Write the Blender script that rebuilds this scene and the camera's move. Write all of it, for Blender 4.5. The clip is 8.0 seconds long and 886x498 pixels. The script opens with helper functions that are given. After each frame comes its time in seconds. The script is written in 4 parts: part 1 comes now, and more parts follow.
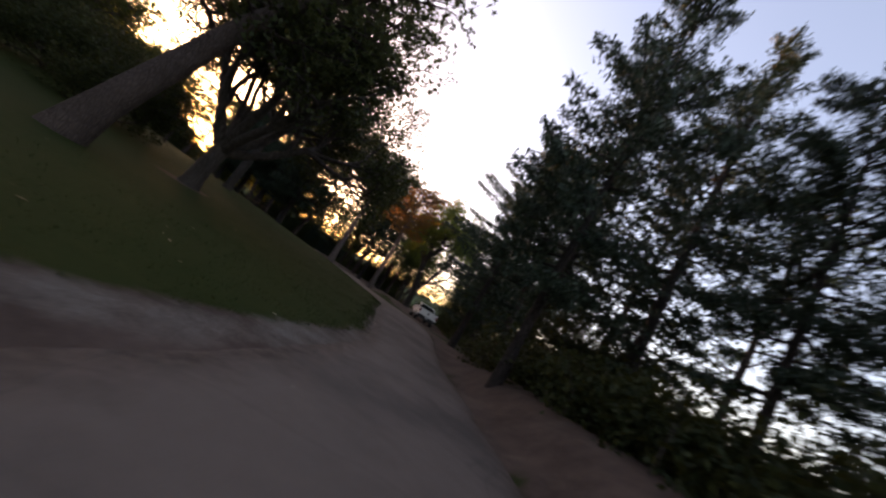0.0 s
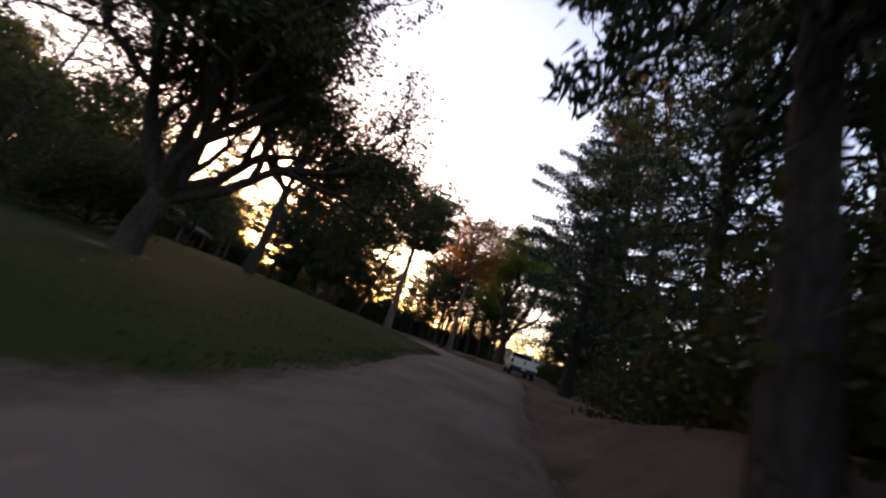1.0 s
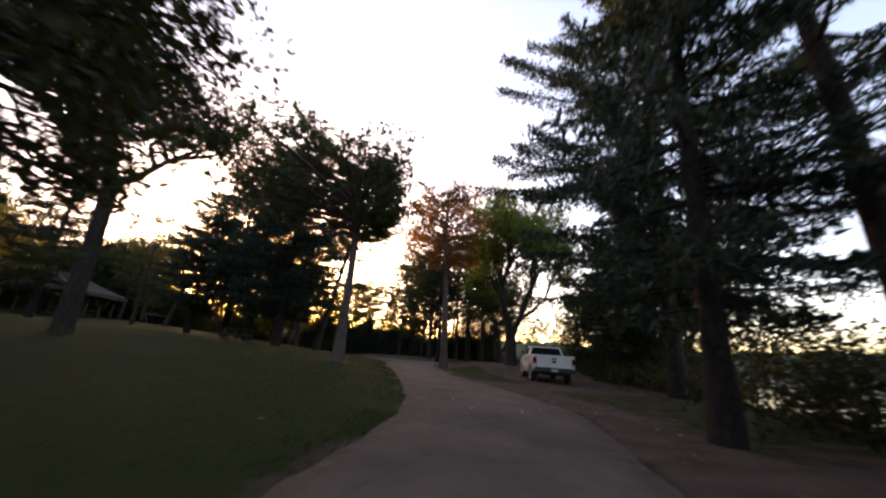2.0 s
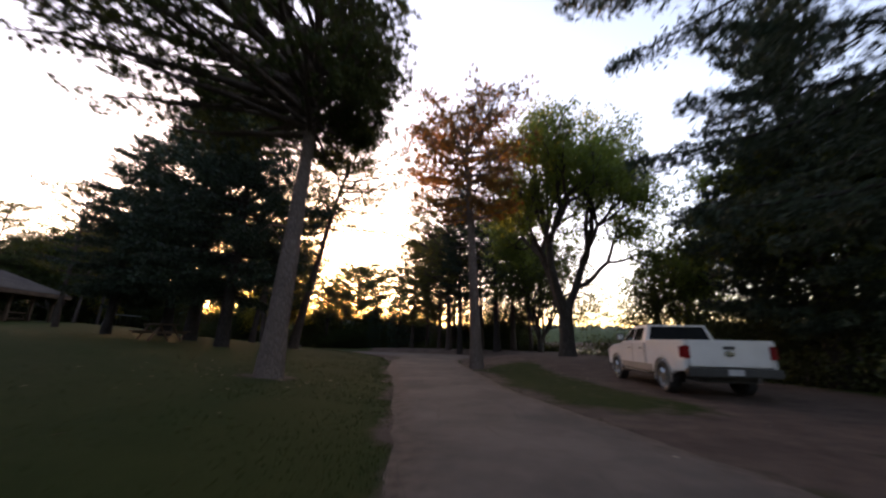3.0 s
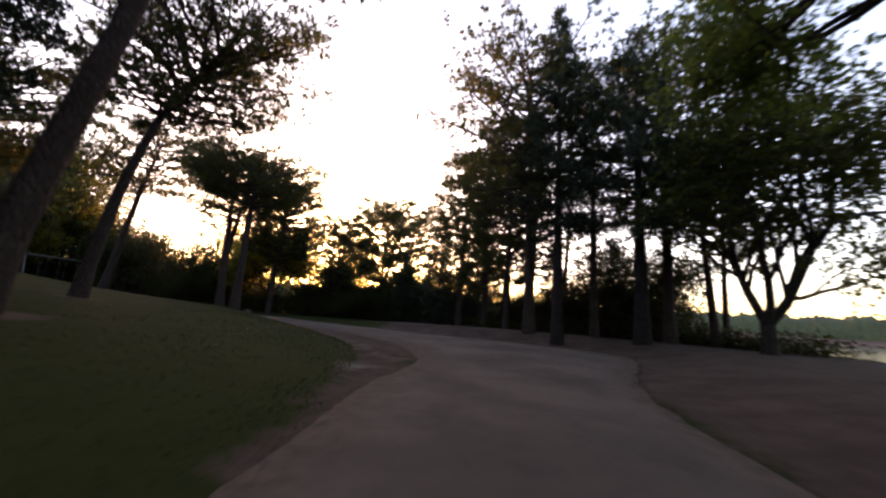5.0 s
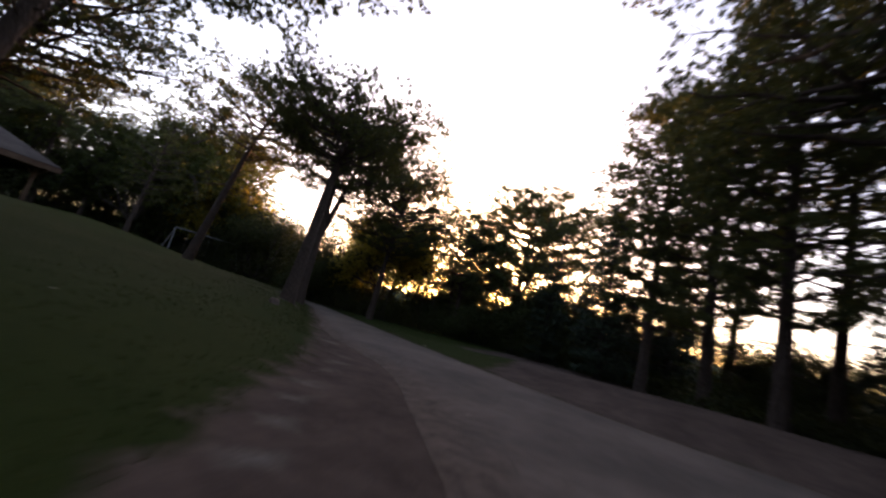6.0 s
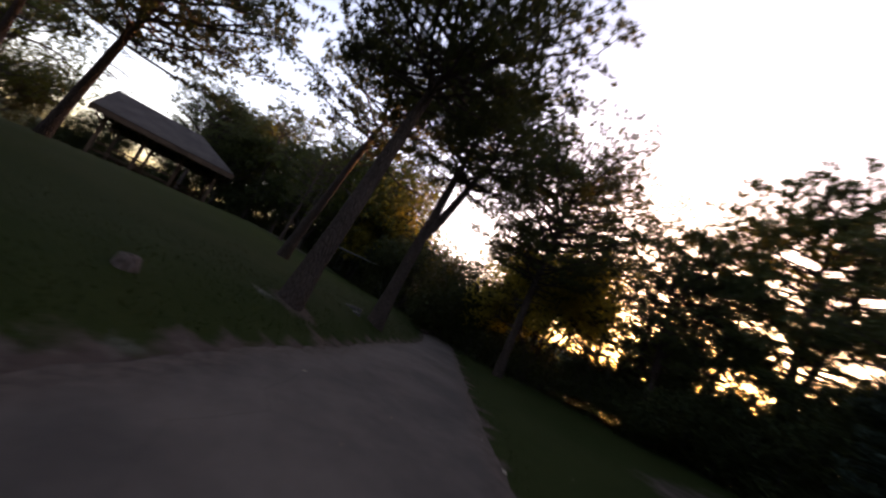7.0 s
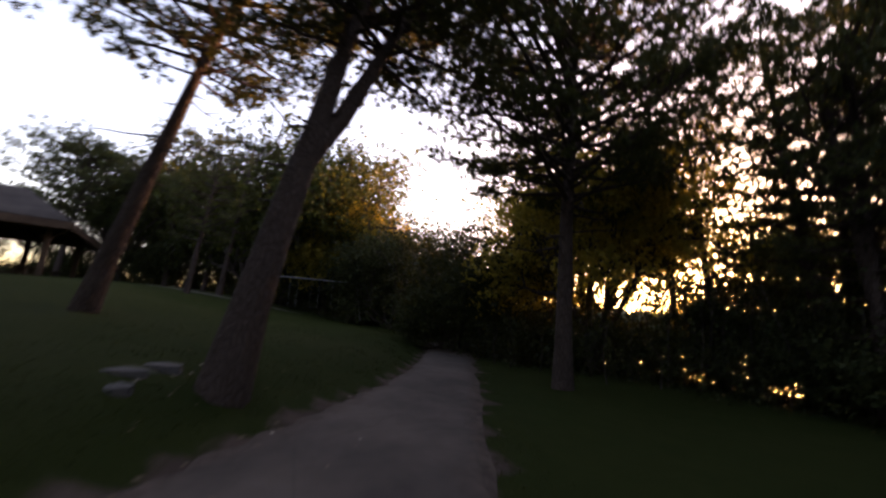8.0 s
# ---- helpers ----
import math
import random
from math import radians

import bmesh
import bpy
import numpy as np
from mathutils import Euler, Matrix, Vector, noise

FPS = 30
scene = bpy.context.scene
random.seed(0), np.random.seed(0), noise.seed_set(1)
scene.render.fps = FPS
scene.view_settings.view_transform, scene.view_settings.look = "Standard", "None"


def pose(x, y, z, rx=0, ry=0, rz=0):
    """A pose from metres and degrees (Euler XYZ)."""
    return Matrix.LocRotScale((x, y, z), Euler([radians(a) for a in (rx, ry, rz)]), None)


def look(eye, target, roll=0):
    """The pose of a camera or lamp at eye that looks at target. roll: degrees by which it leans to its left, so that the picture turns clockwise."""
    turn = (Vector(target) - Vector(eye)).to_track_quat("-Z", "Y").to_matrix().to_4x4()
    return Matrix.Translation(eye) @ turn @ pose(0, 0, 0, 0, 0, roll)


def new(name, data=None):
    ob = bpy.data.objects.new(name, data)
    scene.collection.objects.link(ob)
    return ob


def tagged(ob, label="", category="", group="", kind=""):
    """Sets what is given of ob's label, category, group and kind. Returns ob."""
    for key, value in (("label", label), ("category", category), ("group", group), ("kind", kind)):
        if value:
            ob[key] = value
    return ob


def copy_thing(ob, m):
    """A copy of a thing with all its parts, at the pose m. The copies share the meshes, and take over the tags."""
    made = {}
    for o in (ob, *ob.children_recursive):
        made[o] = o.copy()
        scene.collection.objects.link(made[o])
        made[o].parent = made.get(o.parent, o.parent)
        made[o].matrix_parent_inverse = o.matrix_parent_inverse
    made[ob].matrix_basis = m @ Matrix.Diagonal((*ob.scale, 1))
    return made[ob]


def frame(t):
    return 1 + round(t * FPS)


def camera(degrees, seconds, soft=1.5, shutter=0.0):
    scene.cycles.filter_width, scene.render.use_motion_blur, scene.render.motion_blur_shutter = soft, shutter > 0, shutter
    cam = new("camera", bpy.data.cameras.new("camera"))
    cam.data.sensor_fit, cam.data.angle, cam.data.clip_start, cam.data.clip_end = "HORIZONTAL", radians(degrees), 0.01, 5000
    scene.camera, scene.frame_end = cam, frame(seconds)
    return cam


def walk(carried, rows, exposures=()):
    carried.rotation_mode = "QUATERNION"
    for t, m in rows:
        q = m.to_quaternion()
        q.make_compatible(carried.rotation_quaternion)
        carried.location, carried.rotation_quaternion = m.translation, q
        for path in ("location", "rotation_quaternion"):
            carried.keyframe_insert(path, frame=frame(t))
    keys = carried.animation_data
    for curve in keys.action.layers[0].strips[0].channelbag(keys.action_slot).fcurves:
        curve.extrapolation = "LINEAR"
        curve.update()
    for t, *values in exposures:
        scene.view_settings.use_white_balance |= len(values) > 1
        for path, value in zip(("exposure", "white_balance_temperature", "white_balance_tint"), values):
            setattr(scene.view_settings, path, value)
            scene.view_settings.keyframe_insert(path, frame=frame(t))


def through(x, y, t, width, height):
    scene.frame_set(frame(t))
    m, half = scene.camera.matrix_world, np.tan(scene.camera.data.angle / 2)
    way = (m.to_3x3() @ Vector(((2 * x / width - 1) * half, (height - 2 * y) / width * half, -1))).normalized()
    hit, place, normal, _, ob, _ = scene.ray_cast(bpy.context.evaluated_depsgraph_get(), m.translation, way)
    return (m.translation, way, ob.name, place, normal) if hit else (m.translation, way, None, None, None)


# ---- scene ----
cam = camera(101.1, 8.0, 2.2, 0.3)
PATH = [
    (0, (-2.408, -17.767, 0.678), (-1.992, -15.844, 1.036), 32.4),
    (0.5, (-0.815, -14.867, 0.492), (-0.848, -12.896, 0.828), 27.4),
    (1, (0.302, -11.746, 0.352), (0.189, -9.811, 0.842), 18.5),
    (1.2, (0.194, -10.414, 0.393), (0.161, -8.486, 0.924), 15.2),
    (2.3, (1.564, -0.34, 1.06), (1.509, 1.583, 1.609), 2.3),
    (2.5, (1.375, 1.382, 1.066), (1.304, 3.305, 1.612), 2.4),
    (3, (0.694, 5.89, 1.076), (0.628, 7.828, 1.569), 1.1),
    (3.2, (0.425, 7.659, 1.105), (0.392, 9.611, 1.538), -0.8),
    (3.5, (0.091, 10.22, 0.99), (0.048, 12.187, 1.349), -0.7),
    (3.8, (-0.118, 12.847, 1.064), (-0.226, 14.814, 1.406), 0.9),
    (4, (-0.426, 14.608, 1.073), (-0.554, 16.575, 1.409), 1.7),
    (4.2, (-0.664, 16.459, 1.061), (-0.803, 18.427, 1.391), 1.2),
    (5.3, (-1.582, 25.902, 0.976), (-2.097, 27.799, 1.348), 7.1),
    (5.5, (-2.111, 27.86, 1.013), (-2.783, 29.704, 1.399), 9.4),
    (6, (-3.511, 32.42, 1.023), (-4.59, 34.062, 1.4), 13.4),
    (6.3, (-4.447, 35.317, 1.206), (-5.785, 36.746, 1.612), 17.8),
    (6.5, (-5.004, 36.779, 1.141), (-6.495, 38.051, 1.54), 19.7),
    (6.8, (-6.073, 38.757, 1.225), (-7.757, 39.774, 1.59), 21.6),
    (7, (-7.245, 39.98, 1.335), (-9.018, 40.836, 1.686), 23.5),
    (7.2, (-8.473, 41.21, 1.368), (-10.321, 41.901, 1.691), 24.9),
    (7.5, (-10.303, 42.718, 1.047), (-12.143, 43.4, 1.437), 16.8),
    (7.8, (-12.498, 44.047, 1.101), (-14.298, 44.811, 1.522), 11.3),
    (8, (-13.685, 44.831, 1.341), (-15.457, 45.672, 1.729), 3.7),
]
EXPOSURES = [(0, 3.4, 7300, 34), (1.2, 3.5, 7000, 32), (2.3, 3.72, 7000, 32), (4.2, 3.64, 7000, 33), (5.5, 3.78, 7000, 33), (7, 3.56, 7200, 37), (8, 3.86, 7400, 40)]
walk(cam, [(t, look(eye, target, roll)) for t, eye, target, roll in PATH], EXPOSURES)


# ---- light ----
SUN_AZ = 26.2      # degrees left of +y
SUN_EL = 2.2
world = bpy.data.worlds.new("sky")
scene.world = world
world.use_nodes = True
wn = world.node_tree
sky = wn.nodes.new("ShaderNodeTexSky")
sky.sky_type = "NISHITA"
sky.sun_disc = False
sky.sun_elevation = radians(SUN_EL)
sky.sun_rotation = radians(-SUN_AZ)
sky.altitude, sky.air_density, sky.dust_density, sky.ozone_density = 250, 0.75, 2.6, 0.9
wn.links.new(sky.outputs[0], wn.nodes["Background"].inputs[0])
wn.nodes["Background"].inputs[1].default_value = 0.15
sun_data = bpy.data.lights.new("sun", "SUN")
sun_data.energy, sun_data.angle, sun_data.color = 1.4, radians(0.6), (1.0, 0.56, 0.24)
sun = new("sun", sun_data)
SUN_DIR = Vector((-math.sin(radians(SUN_AZ)) * math.cos(radians(SUN_EL)), math.cos(radians(SUN_AZ)) * math.cos(radians(SUN_EL)), math.sin(radians(SUN_EL))))
sun.matrix_world = look(SUN_DIR * 200, (0, 0, 0))


# ---- materials ----
def material(name, rough=0.8, metal=0.0):
    m = bpy.data.materials.new(name)
    m.use_nodes = True
    n = m.node_tree.nodes
    p = n["Principled BSDF"]
    p.inputs["Roughness"].default_value = rough
    p.inputs["Metallic"].default_value = metal
    return m, m.node_tree, p


def node(nt, kind, **values):
    n = nt.nodes.new(kind)
    for key, v in values.items():
        n.inputs[key].default_value = v
    return n


def ramp(nt, source, stops):
    r = nt.nodes.new("ShaderNodeValToRGB")
    e = r.color_ramp.elements
    e[0].position, e[0].color = stops[0][0], (*stops[0][1], 1)
    e[1].position, e[1].color = stops[-1][0], (*stops[-1][1], 1)
    for at, c in stops[1:-1]:
        e.new(at).color = (*c, 1)
    nt.links.new(source, r.inputs[0])
    return r.outputs[0]


def noise_tex(nt, scale, detail=4.0, rough=0.6, coord=None):
    n = node(nt, "ShaderNodeTexNoise", Scale=scale, Detail=detail, Roughness=rough)
    if coord is None:
        coord = nt.nodes.new("ShaderNodeTexCoord").outputs["Object"]
    nt.links.new(coord, n.inputs["Vector"])
    return n.outputs["Fac"]


def mix(nt, a, b, fac, blend="MIX"):
    n = nt.nodes.new("ShaderNodeMix")
    n.data_type, n.blend_type = "RGBA", blend
    for sock, v in ((n.inputs[6], a), (n.inputs[7], b)):
        if isinstance(v, tuple):
            sock.default_value = (*v, 1)
        else:
            nt.links.new(v, sock)
    if isinstance(fac, float):
        n.inputs[0].default_value = fac
    else:
        nt.links.new(fac, n.inputs[0])
    return n.outputs[2]


def bump(nt, p, height, strength, distance=0.02):
    b = node(nt, "ShaderNodeBump", Strength=strength, Distance=distance)
    nt.links.new(height, b.inputs["Height"])
    nt.links.new(b.outputs[0], p.inputs["Normal"])


def speckled(name, dark, light, fine, coarse, rough=0.85, strength=0.4, distance=0.02, metal=0.0):
    """A surface whose colour varies at two scales, with fine relief."""
    m, nt, p = material(name, rough, metal)
    a, b = noise_tex(nt, fine), noise_tex(nt, coarse, 3)
    c = mix(nt, ramp(nt, a, [(0.3, dark), (0.7, light)]), ramp(nt, b, [(0.35, dark), (0.65, light)]), 0.5)
    nt.links.new(c, p.inputs["Base Color"])
    bump(nt, p, a, strength, distance)
    return m


def leaf_material(name, stops, back, through):
    """Leaves and needles: each one its own shade; thin enough for light to pass."""
    m, nt, p = material(name, 0.6)
    geo = nt.nodes.new("ShaderNodeNewGeometry")
    info = nt.nodes.new("ShaderNodeObjectInfo")
    c = ramp(nt, geo.outputs["Random Per Island"], stops)
    hue = node(nt, "ShaderNodeHueSaturation", Saturation=1.0)
    shade = node(nt, "ShaderNodeMapRange")
    nt.links.new(info.outputs["Random"], shade.inputs[0])
    shade.inputs[3].default_value, shade.inputs[4].default_value = 0.75, 1.3
    nt.links.new(shade.outputs[0], hue.inputs["Value"])
    nt.links.new(c, hue.inputs["Color"])
    nt.links.new(hue.outputs[0], p.inputs["Base Color"])
    p.inputs["Specular IOR Level"].default_value = 0.1
    t = nt.nodes.new("ShaderNodeBsdfTranslucent")
    t.inputs[0].default_value = (*back, 1)
    s = nt.nodes.new("ShaderNodeMixShader")
    s.inputs[0].default_value = through
    nt.links.new(p.outputs[0], s.inputs[1])
    nt.links.new(t.outputs[0], s.inputs[2])
    nt.links.new(s.outputs[0], nt.nodes["Material Output"].inputs[0])
    return m


def bark_material(name, dark, light, scale):
    m, nt, p = material(name, 0.95)
    p.inputs["Specular IOR Level"].default_value = 0.1
    co = nt.nodes.new("ShaderNodeTexCoord").outputs["Object"]
    mp = node(nt, "ShaderNodeMapping", Scale=(1, 1, 0.28))
    nt.links.new(co, mp.inputs[0])
    v = node(nt, "ShaderNodeTexVoronoi", Scale=scale)
    v.feature = "DISTANCE_TO_EDGE"
    nt.links.new(mp.outputs[0], v.inputs["Vector"])
    n = noise_tex(nt, scale * 2.2, 5, 0.65, mp.outputs[0])
    plate = ramp(nt, v.outputs["Distance"], [(0.0, dark), (0.22, light)])
    c = mix(nt, plate, ramp(nt, n, [(0.3, dark), (0.75, light)]), 0.65)
    c = mix(nt, c, ramp(nt, noise_tex(nt, 1.3, 4, 0.6, co), [(0.35, dark), (0.7, light)]), 0.25)
    nt.links.new(c, p.inputs["Base Color"])
    bump(nt, p, v.outputs["Distance"], 1.0, 0.07)
    return m


# One pine bark in two tones: darkened for shaded trunks, then its lit copy.
PINE_BARK = bark_material("pine_bark", (0.0234, 0.0172, 0.0140), (0.0936, 0.0686, 0.0577), 15)
# Light from the open lake is put into this colour; the stump shares it.
PALE_LIT_BARK = bark_material("pale_lit_pine_bark", (0.055, 0.04, 0.034), (0.17, 0.128, 0.108), 15)
SPRUCE_BARK = bark_material("spruce_bark", (0.013, 0.011, 0.01), (0.05, 0.04, 0.036), 12)
LEAF_BARK = bark_material("broadleaf_bark", (0.02, 0.017, 0.014), (0.08, 0.066, 0.056), 7)
PINE_NEEDLE = leaf_material("pine_needle", [(0.0, (0.0189, 0.0315, 0.0147)), (0.6, (0.0420, 0.0578, 0.0231)), (1.0, (0.0787, 0.0787, 0.0315))], (0.1680, 0.1575, 0.0315), 0.22)
# Pine needles with the orange glow of the low sun put into their colour.
SUNLIT_NEEDLE = leaf_material("sunlit_needle", [(0.0, (0.03, 0.034, 0.01)), (0.5, (0.075, 0.052, 0.016)), (1.0, (0.17, 0.095, 0.028))], (0.4, 0.2, 0.05), 0.32)
SPRUCE_NEEDLE = leaf_material("spruce_needle", [(0.0, (0.0122, 0.0203, 0.0142)), (0.7, (0.0264, 0.0406, 0.0264)), (1.0, (0.0457, 0.0609, 0.0406))], (0.0609, 0.0812, 0.0305), 0.12)
BROAD_LEAF = leaf_material("broad_leaf", [(0.0, (0.025, 0.05, 0.012)), (0.6, (0.05, 0.09, 0.02)), (1.0, (0.09, 0.12, 0.03))], (0.22, 0.26, 0.04), 0.35)
# Green leaves tinted gold, so the colour itself carries the evening sunlight.
SUNLIT_LEAF = leaf_material("sunlit_leaf", [(0.0, (0.045, 0.065, 0.014)), (0.6, (0.12, 0.105, 0.018)), (1.0, (0.25, 0.18, 0.028))], (0.48, 0.36, 0.045), 0.4)
WOOD_LEAF = leaf_material("wood_leaf", [(0.0, (0.0114, 0.0202, 0.0063)), (0.6, (0.0215, 0.0347, 0.0094)), (1.0, (0.0379, 0.0455, 0.0139))], (0.1265, 0.1265, 0.0190), 0.28)
BRUSH_LEAF = leaf_material("brush_leaf", [(0.0, (0.0101, 0.0168, 0.0067)), (0.7, (0.0253, 0.0355, 0.0118)), (1.0, (0.0464, 0.0506, 0.0168))], (0.1013, 0.0844, 0.0168), 0.18)
GRASS_BLADE = leaf_material("grass_blade", [(0.0, (0.0104, 0.0176, 0.0040)), (0.6, (0.0200, 0.0288, 0.0064)), (1.0, (0.0440, 0.0440, 0.0144))], (0.0400, 0.0520, 0.0080), 0.2)


def ground_material():
    m, nt, p = material("lawn_and_dirt", 0.95)
    p.inputs["Specular IOR Level"].default_value = 0.05
    co = nt.nodes.new("ShaderNodeTexCoord").outputs["Object"]
    fine, mid, wide = noise_tex(nt, 38, 5, 0.7, co), noise_tex(nt, 2.3, 5, 0.65, co), noise_tex(nt, 0.22, 4, 0.6, co)
    grass = mix(nt, ramp(nt, fine, [(0.25, (0.0091, 0.0159, 0.0033)), (0.75, (0.0250, 0.0366, 0.0083))]),
                ramp(nt, mid, [(0.3, (0.0126, 0.0203, 0.0041)), (0.7, (0.0296, 0.0366, 0.0086))]), 0.45)
    grass = mix(nt, grass, ramp(nt, wide, [(0.35, (0.0147, 0.0260, 0.0047)), (0.65, (0.0318, 0.0353, 0.0101))]), 0.3)
    dirt = mix(nt, ramp(nt, fine, [(0.25, (0.0387, 0.0264, 0.0202)), (0.75, (0.1100, 0.0774, 0.0616))]),
               ramp(nt, mid, [(0.3, (0.0422, 0.0290, 0.0229)), (0.7, (0.1100, 0.0792, 0.0642))]), 0.55)
    blotch = noise_tex(nt, 1.1, 6, 0.7, co)
    dirt = mix(nt, dirt, ramp(nt, blotch, [(0.36, (0.0282, 0.0202, 0.0167)), (0.66, (0.1038, 0.0757, 0.0616))]), 0.42)
    at = nt.nodes.new("ShaderNodeAttribute")
    at.attribute_name = "dirt"
    add = nt.nodes.new("ShaderNodeMath")
    add.operation = "MULTIPLY_ADD"
    nt.links.new(mid, add.inputs[0])
    add.inputs[1].default_value = 0.9
    nt.links.new(at.outputs["Fac"], add.inputs[2])
    edge = node(nt, "ShaderNodeMapRange")
    edge.inputs[1].default_value, edge.inputs[2].default_value = 0.8, 1.12
    nt.links.new(add.outputs[0], edge.inputs[0])
    soil = mix(nt, grass, dirt, edge.outputs[0])
    grit = nt.nodes.new("ShaderNodeAttribute")
    grit.attribute_name = "gravel"
    rough = nt.nodes.new("ShaderNodeMath")
    rough.operation = "MULTIPLY_ADD"
    nt.links.new(blotch, rough.inputs[0])
    rough.inputs[1].default_value = 0.9
    nt.links.new(grit.outputs["Fac"], rough.inputs[2])
    spill = node(nt, "ShaderNodeMapRange")
    spill.inputs[1].default_value, spill.inputs[2].default_value = 0.85, 1.2
    nt.links.new(rough.outputs[0], spill.inputs[0])
    pale = ramp(nt, fine, [(0.3, (0.075, 0.068, 0.056)), (0.7, (0.19, 0.172, 0.145))])
    nt.links.new(mix(nt, soil, pale, spill.outputs[0]), p.inputs["Base Color"])
    bump(nt, p, fine, 0.6, 0.04)
    return m


def road_material():
    m, nt, p = material("worn_asphalt", 0.9)
    p.inputs["Specular IOR Level"].default_value = 0.15
    co = nt.nodes.new("ShaderNodeTexCoord").outputs["Object"]
    grit, mid, wide = noise_tex(nt, 160, 3, 0.7, co), noise_tex(nt, 5, 5, 0.65, co), noise_tex(nt, 0.55, 4, 0.6, co)
    c = mix(nt, ramp(nt, grit, [(0.3, (0.0459, 0.0379, 0.0318)), (0.7, (0.1193, 0.0972, 0.0811))]),
            ramp(nt, mid, [(0.3, (0.0571, 0.0458, 0.0382)), (0.7, (0.1056, 0.0837, 0.0700))]), 0.5)
    c = mix(nt, c, ramp(nt, wide, [(0.38, (0.0429, 0.0354, 0.0296)), (0.62, (0.1289, 0.0996, 0.0798))]), 0.5)
    edge = nt.nodes.new("ShaderNodeAttribute")
    edge.attribute_name = "edge"
    worn = nt.nodes.new("ShaderNodeMath")
    worn.operation = "MULTIPLY_ADD"
    nt.links.new(noise_tex(nt, 2.6, 5, 0.7, co), worn.inputs[0])
    worn.inputs[1].default_value = 1.1
    nt.links.new(edge.outputs["Fac"], worn.inputs[2])
    soil = node(nt, "ShaderNodeMapRange")
    soil.inputs[1].default_value, soil.inputs[2].default_value = 0.74, 1.34
    nt.links.new(worn.outputs[0], soil.inputs[0])
    c = mix(nt, c, ramp(nt, mid, [(0.3, (0.0418, 0.0294, 0.0212)), (0.7, (0.1054, 0.0776, 0.0622))]), soil.outputs[0])
    crack = node(nt, "ShaderNodeTexVoronoi", Scale=0.7)
    crack.feature = "DISTANCE_TO_EDGE"
    warp = mix(nt, co, noise_tex(nt, 1.7, 4, 0.6, co), 0.12)
    nt.links.new(warp, crack.inputs["Vector"])
    c = mix(nt, (0.0312, 0.0283, 0.0243), c, ramp(nt, crack.outputs["Distance"], [(0.0, (0.7025, 0.6791, 0.6593)), (0.008, (1, 1, 1))]))
    nt.links.new(c, p.inputs["Base Color"])
    bump(nt, p, grit, 0.5, 0.01)
    return m


def water_material():
    m, nt, p = material("lake_water", 0.08)
    p.inputs["Base Color"].default_value = (0.012, 0.016, 0.018, 1)
    p.inputs["IOR"].default_value = 1.33
    co = nt.nodes.new("ShaderNodeTexCoord").outputs["Object"]
    bump(nt, p, noise_tex(nt, 0.9, 4, 0.6, co), 0.25, 0.1)
    return m


GROUND, ROAD, WATER = ground_material(), road_material(), water_material()


# ---- mesh helpers ----
def mesh_of(name, verts, faces, mat):
    """A mesh from arrays of places and of faces with one number of corners."""
    verts, faces = np.asarray(verts, dtype=np.float32), np.asarray(faces, dtype=np.int32)
    me = bpy.data.meshes.new(name)
    k = faces.shape[1]
    me.vertices.add(len(verts))
    me.vertices.foreach_set("co", verts.ravel())
    me.loops.add(faces.size)
    me.loops.foreach_set("vertex_index", faces.ravel())
    me.polygons.add(len(faces))
    me.polygons.foreach_set("loop_start", np.arange(0, faces.size, k, dtype=np.int32))
    me.materials.append(mat)
    me.update(calc_edges=True)
    return me


def smooth(me):
    me.polygons.foreach_set("use_smooth", np.ones(len(me.polygons), dtype=bool))
    return me


def part(name, bm, mat, parent=None, label="", smoothed=False):
    me = bpy.data.meshes.new(name)
    bm.to_mesh(me)
    bm.free()
    me.materials.append(mat)
    if smoothed:
        smooth(me)
    ob = new(name, me)
    ob.parent = parent
    if label:
        tagged(ob, label)
    return ob


def thing(name, m, label, category, group="", kind=""):
    ob = new(name)
    ob.empty_display_size = 0.2
    ob.matrix_world = m
    return tagged(ob, label, category, group, kind)


def box(bm, lo, hi, bevel=0.0, m=None):
    """A box between two corners, its edges rounded."""
    lo, hi = Vector(lo), Vector(hi)
    made = bmesh.ops.create_cube(bm, size=1.0)["verts"]
    for v in made:
        v.co = Vector(((lo[i] + hi[i]) / 2 + v.co[i] * (hi[i] - lo[i])) for i in range(3))
    if bevel:
        edges = {e for v in made for e in v.link_edges}
        made = [v for v in bmesh.ops.bevel(bm, geom=list(edges), offset=bevel, segments=2, affect="EDGES")["verts"]]
    if m is not None:
        for v in {w for v in made for f in v.link_faces for w in f.verts}:
            v.co = m @ v.co
    return bm


def rod(bm, a, b, r, sides=8, r2=None):
    """A round bar from a to b."""
    a, b = Vector(a), Vector(b)
    m = Matrix.Translation((a + b) / 2) @ (b - a).to_track_quat("Z", "Y").to_matrix().to_4x4()
    bmesh.ops.create_cone(bm, cap_ends=True, segments=sides, radius1=r, radius2=r if r2 is None else r2, depth=(b - a).length, matrix=m)
    return bm


